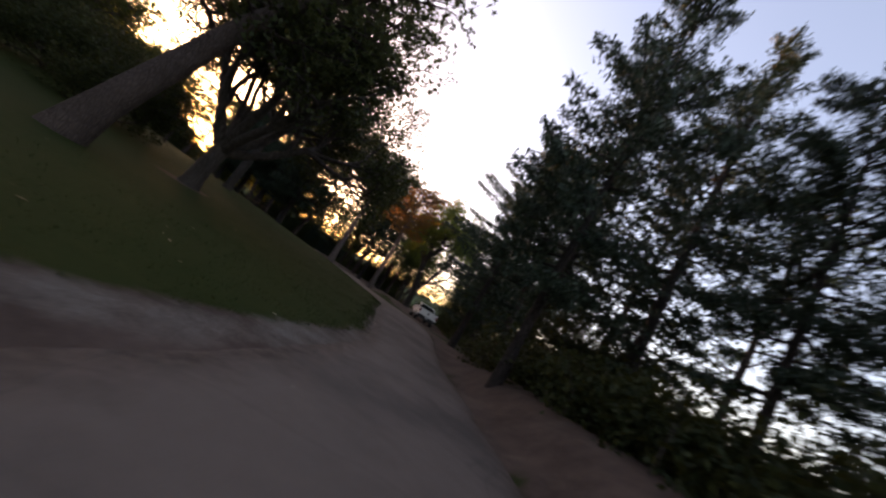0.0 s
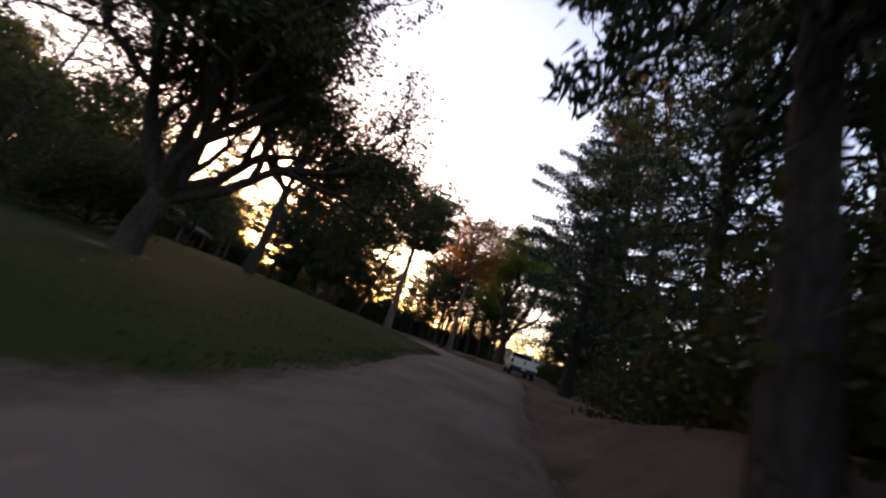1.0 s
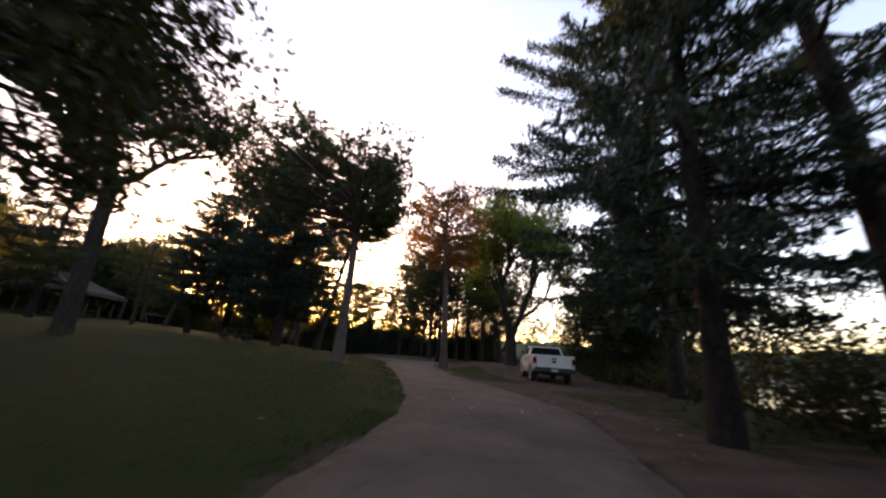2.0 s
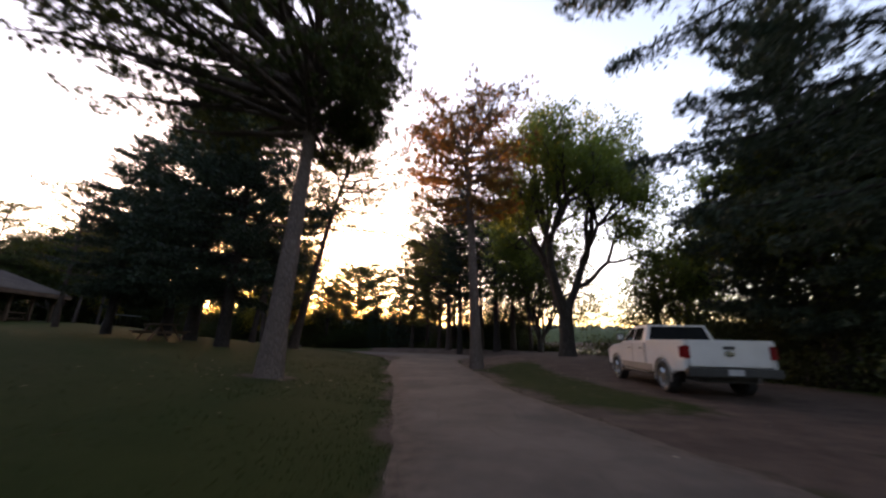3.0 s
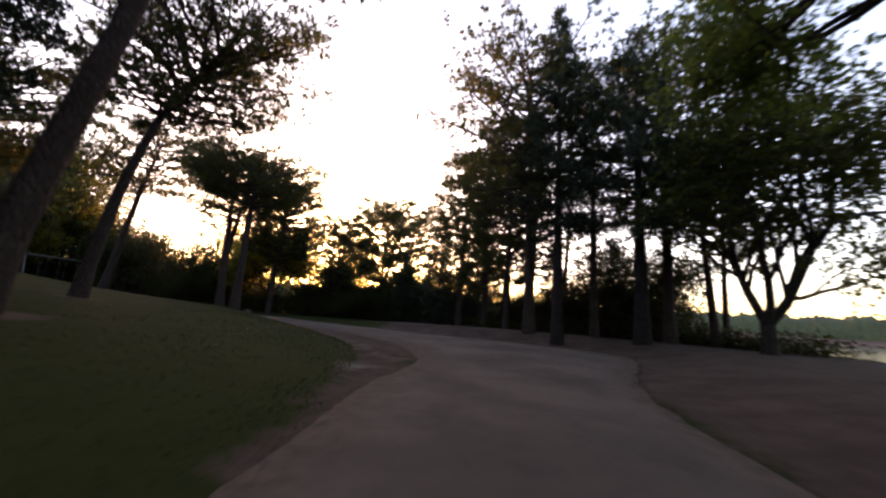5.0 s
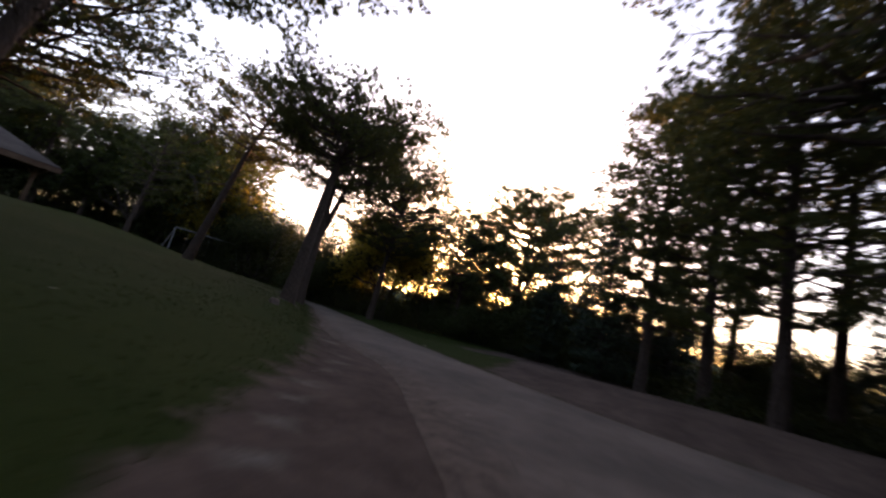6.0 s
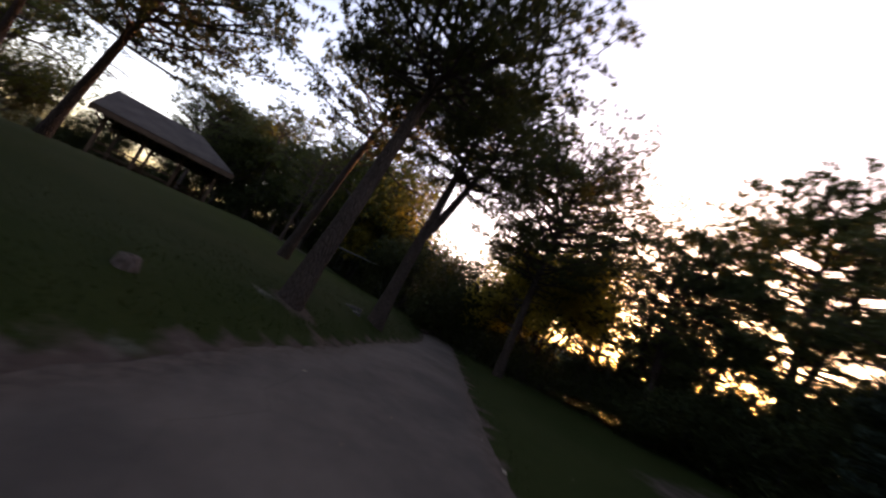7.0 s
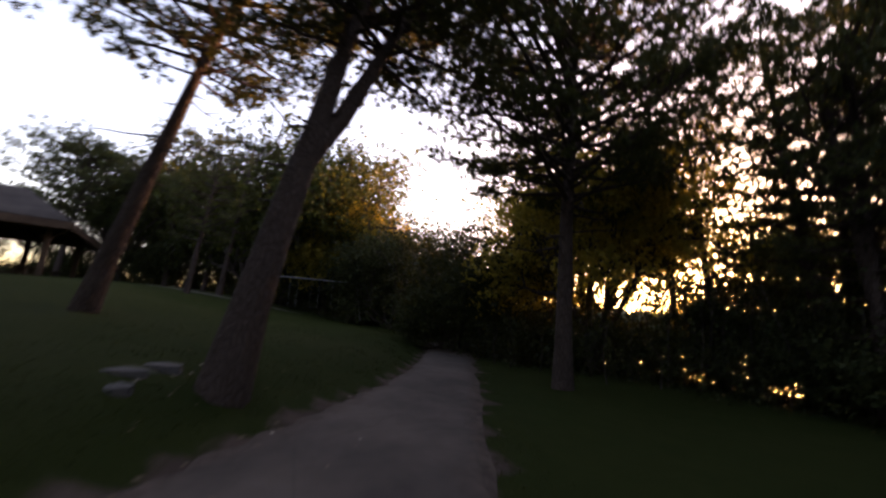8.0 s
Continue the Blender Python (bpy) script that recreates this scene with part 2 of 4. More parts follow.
class Wood:
    """Gathers tapered limbs as one quad mesh."""

    def __init__(self):
        self.v, self.f, self.n = [], [], 0

    def limb(self, pts, radii, sides=6):
        pts, radii = np.asarray(pts, float), np.asarray(radii, float)
        d = np.gradient(pts, axis=0)
        d /= np.linalg.norm(d, axis=1, keepdims=True) + 1e-9
        ref = np.array([0.31, 0.95, 0.05]) if abs(d[0, 2]) > 0.6 else np.array([0.05, 0.1, 1.0])
        u = np.cross(d, ref)
        u /= np.linalg.norm(u, axis=1, keepdims=True) + 1e-9
        w = np.cross(d, u)
        a = np.linspace(0, 2 * np.pi, sides, endpoint=False)
        ring = pts[:, None] + radii[:, None, None] * (np.cos(a)[None, :, None] * u[:, None] + np.sin(a)[None, :, None] * w[:, None])
        k = len(pts)
        i, j = np.meshgrid(np.arange(k - 1), np.arange(sides), indexing="ij")
        q = np.stack([i * sides + j, i * sides + (j + 1) % sides, (i + 1) * sides + (j + 1) % sides, (i + 1) * sides + j], -1).reshape(-1, 4)
        self.v.append(ring.reshape(-1, 3))
        self.f.append(q + self.n)
        self.n += k * sides

    def mesh(self, name, mat):
        return smooth(mesh_of(name, np.concatenate(self.v), np.concatenate(self.f), mat))


def unit(v):
    return v / (np.linalg.norm(v, axis=-1, keepdims=True) + 1e-9)


def leaves(name, rng, centres, spread, count, size, mat, hang=0.0, slim=0.4, quad=False, twig=0, tight=0.1):
    """Small leaves strewn about many centres, gathered in tufts of some each on twigs where twig is given."""
    k = max(1, count // twig) if twig else count
    c = np.repeat(np.asarray(centres, float), k, axis=0)
    g = rng.normal(size=c.shape)
    s = np.asarray(spread, float)
    s = np.repeat(s, k, axis=0) if s.ndim == 2 else s
    g *= np.minimum(1.0, 1.7 / np.linalg.norm(g, axis=1, keepdims=True))
    c = c + g * s
    if twig:
        c = np.repeat(c, twig, axis=0)
    d = unit(rng.normal(size=c.shape) + np.array([0, 0, -hang]))
    length = size * rng.uniform(0.6, 1.4, size=(len(c), 1))
    if twig:
        c = c + (rng.normal(0, tight, size=c.shape) if quad else d * length * 0.5)
    side = unit(np.cross(d, rng.normal(size=c.shape)))
    half = length * slim * 0.5
    if quad:
        v = np.stack([c - d * length / 2, c + side * half, c + d * length / 2, c - side * half], 1)
    else:
        v = np.stack([c - d * length / 2 - side * half, c - d * length / 2 + side * half, c + d * length / 2], 1)
    k = v.shape[1]
    return mesh_of(name, v.reshape(-1, 3), np.arange(len(c) * k).reshape(-1, k), mat)


# ---- tree shapes ----
def spine(h, lean, rng, wob=0.15, n=12, bow=(0.0, 0.0)):
    z = np.linspace(0, 1, n)
    off = np.cumsum(rng.normal(0, wob / n, size=(n, 2)), axis=0)
    xy = np.outer(z, lean) + np.outer(np.sin(np.pi * z), bow) + off * np.minimum(1, z[:, None] * 3)
    p = np.column_stack([xy, z * h])
    p[0, :2] = 0
    p[0, 2] = -0.25
    return p


def along(p, z):
    return np.array([np.interp(z, p[:, 2], p[:, 0]), np.interp(z, p[:, 2], p[:, 1]), z])


def trunk_radii(p, r0, top=0.25, flare=0.3):
    s = np.clip(p[:, 2] / p[-1, 2], 0, 1)
    return r0 * ((1 - s) * (1 - top) + top) * (1 + flare * np.exp(-np.clip(p[:, 2], 0, None) / 0.35))


def pine_shape(seed, h=14.0, base=6.0, r=3.6, r0=0.24, lean=(0.0, 0.0), limbs=46, dead=6, round_top=0.5, needle=None, per=70, twin=None, one_side=(0, 0), blade=0.2, bow=(0.0, 0.0), bark=None, up=0.4, curl=0.18):
    """A tall pine: bare trunk, ascending limbs, needles in tufts on the outer branchlets."""
    rng = np.random.default_rng(seed)
    wood, tufts, sizes = Wood(), [], []
    p = spine(h, np.array(lean, float), rng, bow=bow)
    wood.limb(p, trunk_radii(p, r0), 10)
    stems = [p]
    if twin:
        zf, dx, dy, th = twin
        q0 = along(p, zf)
        k = np.linspace(0, 1, 8)
        q = q0 + np.column_stack([dx * k ** 0.8, dy * k ** 0.8, (th - zf) * k])
        wood.limb(q, r0 * 0.72 * (1 - 0.75 * k), 8)
        stems.append(q)
    for i in range(limbs):
        st = stems[i % len(stems)]
        top = st[-1, 2]
        u = ((i + rng.uniform(0, 1)) / limbs)
        z = base + (top - base) * u ** 0.9
        prof = max(0.12, (1 - abs((u - round_top) / (1.02 - round_top if u > round_top else round_top + 0.25)) ** 2.0)) ** 0.6
        az = i * 2.39996 + rng.normal(0, 0.3)
        out = np.array([math.cos(az), math.sin(az), 0])
        length = r * prof * rng.uniform(0.62, 1.12) * (1 + 0.4 * (out[0] * one_side[0] + out[1] * one_side[1]))
        length = max(0.5, length)
        rise = rng.uniform(-0.08, 0.2) + up * u
        s = np.linspace(0, 1, 6)
        q = along(st, z) + np.outer(s * length, out) + np.outer((rise * s + curl * s ** 2) * length, (0, 0, 1)) + rng.normal(0, 0.05, size=(6, 3)) * s[:, None] * length * 0.5
        wood.limb(q, 0.012 + 0.02 * length * (1 - s) ** 0.8, 5)
        for k in range(8):
            f = 0.35 + 0.65 * (k + rng.uniform(0, 1)) / 8
            b0 = np.array([np.interp(f, s, q[:, a]) for a in range(3)])
            turn = az + rng.choice([-1, 1]) * rng.uniform(0.3, 1.1)
            bl = length * rng.uniform(0.08, 0.3) + 0.15
            b1 = b0 + np.array([math.cos(turn) * bl, math.sin(turn) * bl, bl * rng.uniform(0.0, 0.5)])
            wood.limb([b0, (b0 + b1) / 2 + (0, 0, -0.03), b1], [0.018, 0.013, 0.006], 4)
            tufts.append(b1)
            w = rng.uniform(0.17, 0.36)
            sizes.append((w, w, w * 0.32))
        tufts.append(q[-1])
        sizes.append((0.26, 0.26, 0.12))
    for i in range(dead):
        z = base * rng.uniform(0.55, 1.0)
        az = rng.uniform(0, 6.28)
        length = rng.uniform(0.4, 1.7)
        e = along(p, z) + np.array([math.cos(az), math.sin(az), rng.uniform(-0.3, 0.15)]) * length
        mid = (along(p, z) + e) / 2 + rng.normal(0, 0.09, 3) * length
        wood.limb([along(p, z), mid, e], [0.03, 0.02, 0.006], 4)
        fork = mid + rng.normal(0, 0.28, 3) * length
        wood.limb([mid, (mid + fork) / 2 + rng.normal(0, 0.04, 3), fork], [0.014, 0.01, 0.004], 4)
    tufts = np.array(tufts)
    k = (h - base) / (tufts[:, 2].max() + 0.15 - base)
    for v in [tufts] + wood.v:
        v[:, 2] = np.where(v[:, 2] > base, base + (v[:, 2] - base) * k, v[:, 2])
    return wood.mesh("trunk", bark or PINE_BARK), leaves("crown", rng, tufts, np.array(sizes), per, blade, needle or PINE_NEEDLE, -0.35, 0.28, twig=22)


def spruce_shape(seed, h=15.0, r=4.0, r0=0.28, base=0.8, droop=0.5, step=0.42, density=44, lean=(0, 0), blade=0.3, boughs=6, power=0.75, spread=0.17, lift=0.0):
    """A spruce: whorls of sweeping boughs with twigs that hang from them."""
    rng = np.random.default_rng(seed)
    wood, at = Wood(), []
    p = spine(h, np.array(lean, float), rng, 0.05)
    wood.limb(p, trunk_radii(p, r0, 0.06, 0.3), 10)
    z = base
    while z < h - 0.25:
        u = z / h
        for k in range(boughs):
            az = rng.uniform(0, 6.28)
            length = (r * (1 - u) ** power * (0.72 + 0.4 * rng.uniform()) + 0.18) * min(1, 0.55 + 0.45 * (z - base) / 2.5)
            sag = droop * (1 - u) + 0.02
            s = np.linspace(0, 1, 6)
            q = along(p, z + rng.uniform(-0.2, 0.2)) + np.outer(s * length, (math.cos(az), math.sin(az), 0)) + np.outer((0.35 * u * s - sag * s ** 1.2 + 0.45 * sag * s ** 3) * length, (0, 0, 1))
            wood.limb(q, 0.01 + 0.014 * length * (1 - s), 4)
            m = int(length * density) + 4
            f = rng.uniform(0.12, 1.0, m) ** 0.8
            b = np.column_stack([np.interp(f, s, q[:, a]) for a in range(3)])
            wide = spread * length * (1.05 - f) + 0.06
            off = rng.normal(0, 1, m) * wide
            b[:, 0] += -math.sin(az) * off
            b[:, 1] += math.cos(az) * off
            b[:, 2] -= np.abs(rng.normal(0, 0.13 + lift, m)) + 0.1 * np.abs(off)
            at.append(b)
        z += step * rng.uniform(0.75, 1.25)
    at = np.concatenate(at)
    return wood.mesh("trunk", SPRUCE_BARK), leaves("crown", rng, at, np.array([0.05, 0.05, 0.05]), 1, blade, SPRUCE_NEEDLE, 0.9, 0.3)


def broad_shape(seed, h=15.0, fork=2.6, r=5.5, r0=0.34, stems=4, leaf=None, per=46, size=0.17, depth=4, lean=(0, 0), upright=0.9, clump=0.55):
    """A broadleaf tree: the trunk parts into rising limbs, which part again and carry leaf clumps."""
    rng = np.random.default_rng(seed)
    tips, limbs = [], []

    def grow(p, d, length, rad, level):
        k = 5
        pts = [p]
        for _ in range(k - 1):
            d = unit(d + rng.normal(0, 0.14, 3) + np.array([0, 0, 0.05]))
            pts.append(pts[-1] + d * length / (k - 1))
        limbs.append((np.array(pts), np.linspace(rad, rad * 0.66, k), 8 if level < 2 else 4))
        if level >= 2:
            tips.append(pts[-1])
        if level >= 3:
            tips.append(pts[2])
        if level >= depth:
            return
        for i in range(3 if level else 4):
            start = pts[-1] if i < 2 else pts[int(rng.integers(2, k))]
            side = unit(np.cross(d, rng.normal(size=3)))
            nd = unit(d + side * rng.uniform(0.5, 1.2) + np.array([0, 0, 0.04 if level < 2 else -0.12]))
            grow(start, nd, length * rng.uniform(0.58, 0.8), rad * 0.6, level + 1)

    top = np.array([lean[0] * 0.3, lean[1] * 0.3, fork])
    for i in range(stems):
        az = i * 6.283 / stems + rng.uniform(-0.4, 0.4)
        d = unit(np.array([math.cos(az) * (1.25 - upright) * 1.3, math.sin(az) * (1.25 - upright) * 1.3, upright]) + np.array([lean[0], lean[1], 0]) * 0.08)
        grow(top - (0, 0, 0.3), d, (h - fork) * 0.42 * rng.uniform(0.85, 1.1), r0 * 0.66, 0)
    tips = np.array(tips)
    wide = r / np.percentile(np.hypot(tips[:, 0] - top[0], tips[:, 1] - top[1]), 95)
    squash = np.array([wide, wide, (h - 0.3 - fork) / (tips[:, 2].max() - fork)])
    wood = Wood()
    wood.limb([(0, 0, -0.25), (0.02, 0, 0.25), (0.03, 0, fork * 0.5), top], [r0 * 1.5, r0 * 1.15, r0, r0 * 0.98], 11)
    for pts, radii, sides in limbs:
        wood.limb((pts - top) * squash + top, radii, sides)
    c = clump * rng.uniform(0.5, 1.4, size=(len(tips), 1))
    return wood.mesh("trunk", LEAF_BARK), leaves("crown", rng, (tips - top) * squash + top, c * np.array([[1, 1, 0.6]]), per, size, leaf or BROAD_LEAF, 0.25, 0.62, True, 7, 0.11)


# ---- lie of the land ----
LAWN_EDGE = [(-20, -34), (-14, -27), (-8.6, -21), (-5.6, -17.4), (-3.4, -14.6), (-1.9, -11.6), (-1.15, -9.4), (-0.7, -7), (-0.3, -3.5), (0.45, 1)]
LEFT_EDGE = [(-14, -34), (-9.4, -27), (-5.6, -20.5), (-3.4, -16.2), (-1.9, -12.6), (-1.0, -9.6), (-0.6, -6.6), (-0.2, -3), (0.45, 1), (0.72, 4.4), (0.15, 9.3), (-0.5, 13.5), (-1.2, 17.5), (-1.95, 21), (-2.35, 24), (-2.8, 27), (-3.12, 28.7), (-3.55, 30.4), (-4.4, 32.2), (-5.6, 34.0), (-7.0, 35.5), (-8.2, 36.9), (-9.7, 38.2), (-11.75, 39.7), (-14.0, 41.6), (-16.5, 43.5), (-18.5, 45.0), (-20.3, 46.5), (-23, 48.4), (-26.5, 50.3), (-32, 53), (-42, 57)]
RIGHT_EDGE = [(-9.5, -38), (-5.2, -31), (-2.5, -24), (-0.5, -17.5), (0.7, -13), (1.25, -10), (1.9, -6), (2.8, -2), (3.7, 2), (4.1, 5), (3.5, 9), (2.7, 12.3), (2.05, 15.3), (1.75, 18.5), (1.42, 21.6), (1.15, 24.5), (0.95, 27.5), (1.35, 30.6), (2.5, 34.0), (3.0, 36.6), (1.6, 38.4), (-1.4, 39.6), (-4.2, 40.4), (-6.7, 41.5), (-9.9, 43.1), (-12.5, 44.5), (-16.5, 46.8), (-20.8, 49.3), (-28.5, 53.6), (-38, 58)]


def glide(points, step):
    """Points at even steps along a smooth line through the given ones."""
    p = np.asarray(points, float)
    q = np.vstack([2 * p[0] - p[1], p, 2 * p[-1] - p[-2]])
    t = np.linspace(0, 1, 16, endpoint=False)[:, None]
    line = np.concatenate([0.5 * (2 * b + (c - a) * t + (2 * a - 5 * b + 4 * c - d) * t ** 2 + (3 * b - a - 3 * c + d) * t ** 3) for a, b, c, d in zip(q, q[1:], q[2:], q[3:])])
    s = np.r_[0, np.cumsum(np.linalg.norm(np.diff(line, axis=0), axis=1))]
    n = int(s[-1] / step)
    return np.column_stack([np.interp(np.linspace(0, s[-1], n), s, line[:, i]) for i in range(2)])


LEFT, RIGHT, LAWN = glide(LEFT_EDGE, 0.8), glide(RIGHT_EDGE, 0.8), glide(LAWN_EDGE, 0.8)


def beside(line, x, y):
    """How far places lie to the left of a line (negative: to its right)."""
    best = np.full(np.shape(x), 1e9)
    side = np.zeros(np.shape(x))
    for a, b in zip(line, line[1:]):
        d = b - a
        t = np.clip(((x - a[0]) * d[0] + (y - a[1]) * d[1]) / (d @ d), 0, 1)
        ex, ey = x - a[0] - t * d[0], y - a[1] - t * d[1]
        r = np.hypot(ex, ey)
        near = r < best
        best = np.where(near, r, best)
        side = np.where(near, np.sign(d[0] * ey - d[1] * ex), side)
    return best * side


def step01(a, b, x):
    t = np.clip((x - a) / (b - a), 0, 1)
    return t * t * (3 - 2 * t)


def shore(x, y):
    """Distance inland of the lake's edge, which runs along the east and the north."""
    wob = 1.3 * np.sin(x * 0.21 + 1) + 1.1 * np.sin(y * 0.17)
    east = 15.5 - x + 0.05 * (y - 20) + wob
    north = 64 - y + 0.10 * x + wob
    return np.minimum(east, north)


def dip(y):
    """The road comes up a gentle slope from the south."""
    return 0.3 * (1 - step01(-9, 0, np.asarray(y, float)))


def land(x, y):
    x, y = np.asarray(x, float), np.asarray(y, float)
    dl, dr = beside(LEFT, x, y), -beside(RIGHT, x, y)
    up = 0.15 * np.clip(dl - 0.2, 0, 2) + 0.07 * np.clip(dl - 2.2, 0, 9) + 0.045 * np.clip(dl - 11.2, 0, 24)
    z = up * (0.1 + 0.9 * step01(-3, 14, y) + 0.3 * step01(30, 38, y))
    z = z + 0.4 * step01(0.2, 3.5, dr) * step01(18, 24, y) * (1 - step01(44, 48, y))
    z = z + 0.24 * np.clip(dl - 0.1, 0, 1) * step01(36, 40, y)
    z = z + 0.6 * step01(5, 15, dl) * step01(24, 34, y)
    z = z + 0.75 * step01(0.1, 1.1, dr) * (1 - step01(-10, -3, y)) + 0.15 * step01(0.5, 3, dr) * (1 - step01(-4, 4, y))
    off = np.maximum(dl, dr)
    z = z * step01(0.0, 0.45, off) - 0.022 * (1 - step01(0.0, 0.4, off)) - dip(y)
    z = z + 0.025 * np.sin(x * 1.3 + 0.6 * y) * np.cos(y * 0.9) * step01(0.3, 2, np.maximum(dl, dr))
    far = np.hypot(x, y - 20)
    s = shore(x, y)
    lake = 1 - step01(-3.0, 4.0, s)
    z = z * (1 - lake) - 1.9 * lake
    return z + 6.0 * step01(260, 420, far) * lake


def height(x, y):
    return float(land(np.array([x]), np.array([y]))[0])


def dirt_mask(x, y):
    dl, dr = beside(LEFT, x, y), -beside(RIGHT, x, y)
    bend = step01(26, 28.5, y) * (1 - step01(31, 34, y))
    d = np.where((dl < 0) & (dr < 0), 1.0 - 0.5 * bend, 0.3 * (1 - step01(0.1, 0.6, np.abs(dl))))
    d = np.maximum(d, (1 - step01(-0.3, 0.5, beside(LAWN, x, y))) * (1 - step01(-6, -3, y)) * step01(-0.5, 0.2, dl))
    d = np.maximum(d, 0.85 * (1 - step01(0.15, 0.7, np.abs(dl))) * step01(25, 28, y) * (1 - step01(37, 41, y)))
    lot = step01(-0.3, 0.4, dr) * (1 - step01(9.5, 12, x)) * step01(-30, -20, y) * (1 - step01(46, 48.5, y))
    strip = step01(0.1, 0.6, dr) * (1 - step01(2.4, 3.4, dr)) * step01(11, 13.5, y) * (1 - step01(22, 25, y))
    strip2 = (1 - step01(3.0, 4.5, dr)) * step01(40, 42, y) * (1 - step01(-9, -6.5, x))
    # Grass among the lot's dirt, thickened to paint in the big spruce's shade.
    shade_grass = step01(0.6, 2.0, dr) * step01(-1, 3, y) * (1 - step01(9, 12, y))
    d = np.maximum(d, lot * (1 - 0.72 * strip) * (1 - 0.6 * shade_grass) * (1 - strip2))
    for tx, ty, tr in BARE:
        d = np.maximum(d, 0.85 * (1 - step01(0.3 * tr, tr, np.hypot(x - tx, y - ty))))
    return np.maximum(d, 0.9 * step01(46.5, 49, y) * step01(-14, -10, x))


def gravel_mask(x, y):
    """Pale gravel spilt along the inside of the bend and at the corner of the south lawn."""
    dl = beside(LEFT, x, y)
    rim = 0.62 * (1 - step01(0.05, 0.45, np.abs(dl + 0.1))) * step01(29, 32, y) * (1 - step01(39, 42, y))
    corner = 0.55 * (1 - step01(0.1, 0.8, np.abs(beside(LAWN, x, y) + 0.2))) * (1 - step01(-7, -4, y))
    spots = np.zeros(np.shape(x))
    for tx, ty, tr in ((-3.6, 29.3, 0.7), (-19.4, 43.7, 0.55), (-14.9, 40.6, 0.6), (-5.4, 10.4, 0.6)):
        spots = np.maximum(spots, 0.7 * (1 - step01(0.3 * tr, tr, np.hypot(x - tx, y - ty))))
    path = 0.8 * (1 - step01(0.2, 0.9, np.abs(x + 36.4 + 0.12 * (y - 38)))) * step01(37.2, 38, y) * (1 - step01(46, 48, y))
    return np.maximum(np.maximum(np.maximum(rim, corner), spots), path)


BARE = [(-3.13, 13.7, 0.9), (-15.45, 41.15, 0.9), (1.57, 22.3, 1.2), (-8.6, 27.3, 1.3), (-8.9, -1.8, 1.5), (-13.5, 32.3, 0.9)]


def far_steps(lo, hi, step):
    core = np.arange(lo, hi + step / 2, step)
    out = [1.5, 4, 8, 14, 24, 40, 64, 100, 150, 220, 300, 420, 700, 1400, 3000]
    return np.r_[[lo - o for o in out[::-1]], core, [hi + o for o in out]]


def build_ground():
    xs, ys = far_steps(-50, 24, 0.5), far_steps(-42, 72, 0.5)
    gx, gy = np.meshgrid(xs, ys)
    z = land(gx.ravel(), gy.ravel())
    n, m = len(xs), len(ys)
    i, j = np.meshgrid(np.arange(n - 1), np.arange(m - 1))
    k = (j * n + i).ravel()
    me = smooth(mesh_of("ground", np.column_stack([gx.ravel(), gy.ravel(), z]), np.column_stack([k, k + 1, k + n + 1, k + n]), GROUND))
    a = me.attributes.new("dirt", "FLOAT", "POINT")
    a.data.foreach_set("value", dirt_mask(gx.ravel(), gy.ravel()).astype(np.float32))
    b = me.attributes.new("gravel", "FLOAT", "POINT")
    b.data.foreach_set("value", gravel_mask(gx.ravel(), gy.ravel()).astype(np.float32))
    return tagged(new("ground", me), "mown park lawn rising from the road, with bare dirt patches and a dirt lot", "ground", kind="structure")


build_ground()


def build_road():
    a, b = glide(LEFT_EDGE, 0.5), glide(RIGHT_EDGE, 0.5)
    n = min(len(a), len(b))
    ta, tb = np.linspace(0, 1, len(a)), np.linspace(0, 1, len(b))
    t = np.linspace(0, 1, n)
    a = np.column_stack([np.interp(t, ta, a[:, i]) for i in range(2)])
    b = np.column_stack([np.interp(t, tb, b[:, i]) for i in range(2)])
    rng = np.random.default_rng(5)
    a += rng.normal(0, 0.035, a.shape)
    b += rng.normal(0, 0.04, b.shape)
    w = np.linspace(0, 1, 11)
    a = a + (b - a) * (0.15 * step01(27, 31, a[:, 1]) * (1 - step01(37, 41, a[:, 1])))[:, None]
    pts = a[:, None] * (1 - w[None, :, None]) + b[:, None] * w[None, :, None]
    z = 0.012 + 0.035 * (1 - (2 * w - 1) ** 2)[None] + 0.008 * rng.normal(size=(n, 11))
    z[:, 0], z[:, -1] = -0.014, -0.014
    z = z - dip(pts[..., 1])
    v = np.concatenate([pts, z[..., None]], -1).reshape(-1, 3)
    i, j = np.meshgrid(np.arange(n - 1), np.arange(10), indexing="ij")
    k = (i * 11 + j).ravel()
    me = smooth(mesh_of("road", v, np.column_stack([k, k + 1, k + 12, k + 11]), ROAD))
    a = me.attributes.new("edge", "FLOAT", "POINT")
    rim = np.clip((np.abs(2 * w - 1) - 0.55) / 0.45, 0, 1) ** 1.5
    a.data.foreach_set("value", np.tile(rim, n).astype(np.float32))
    tagged(new("road", me), "narrow worn grey park road with crumbling edges, winding through the trees", "road", kind="structure")


build_road()


def build_water():
    v = [(-3000, -3000, -0.75), (3000, -3000, -0.75), (3000, 3000, -0.75), (-3000, 3000, -0.75)]
    tagged(new("water", mesh_of("water", v, [(0, 1, 2, 3)], WATER)), "calm lake mirroring the evening sky beyond the trees", "lake", kind="structure")


build_water()


# ---- trees ----
def plant(name, shape, x, y, label, category, rz=0.0, scale=1.0, group="", tall=1.0):
    t = thing(name, pose(x, y, height(x, y), 0, 0, rz), label, category, group)
    t.scale = (scale, scale, scale * tall)
    for part_name, me in zip(("trunk", "crown"), shape):
        ob = new(part_name, me)
        ob.parent = t
    return t


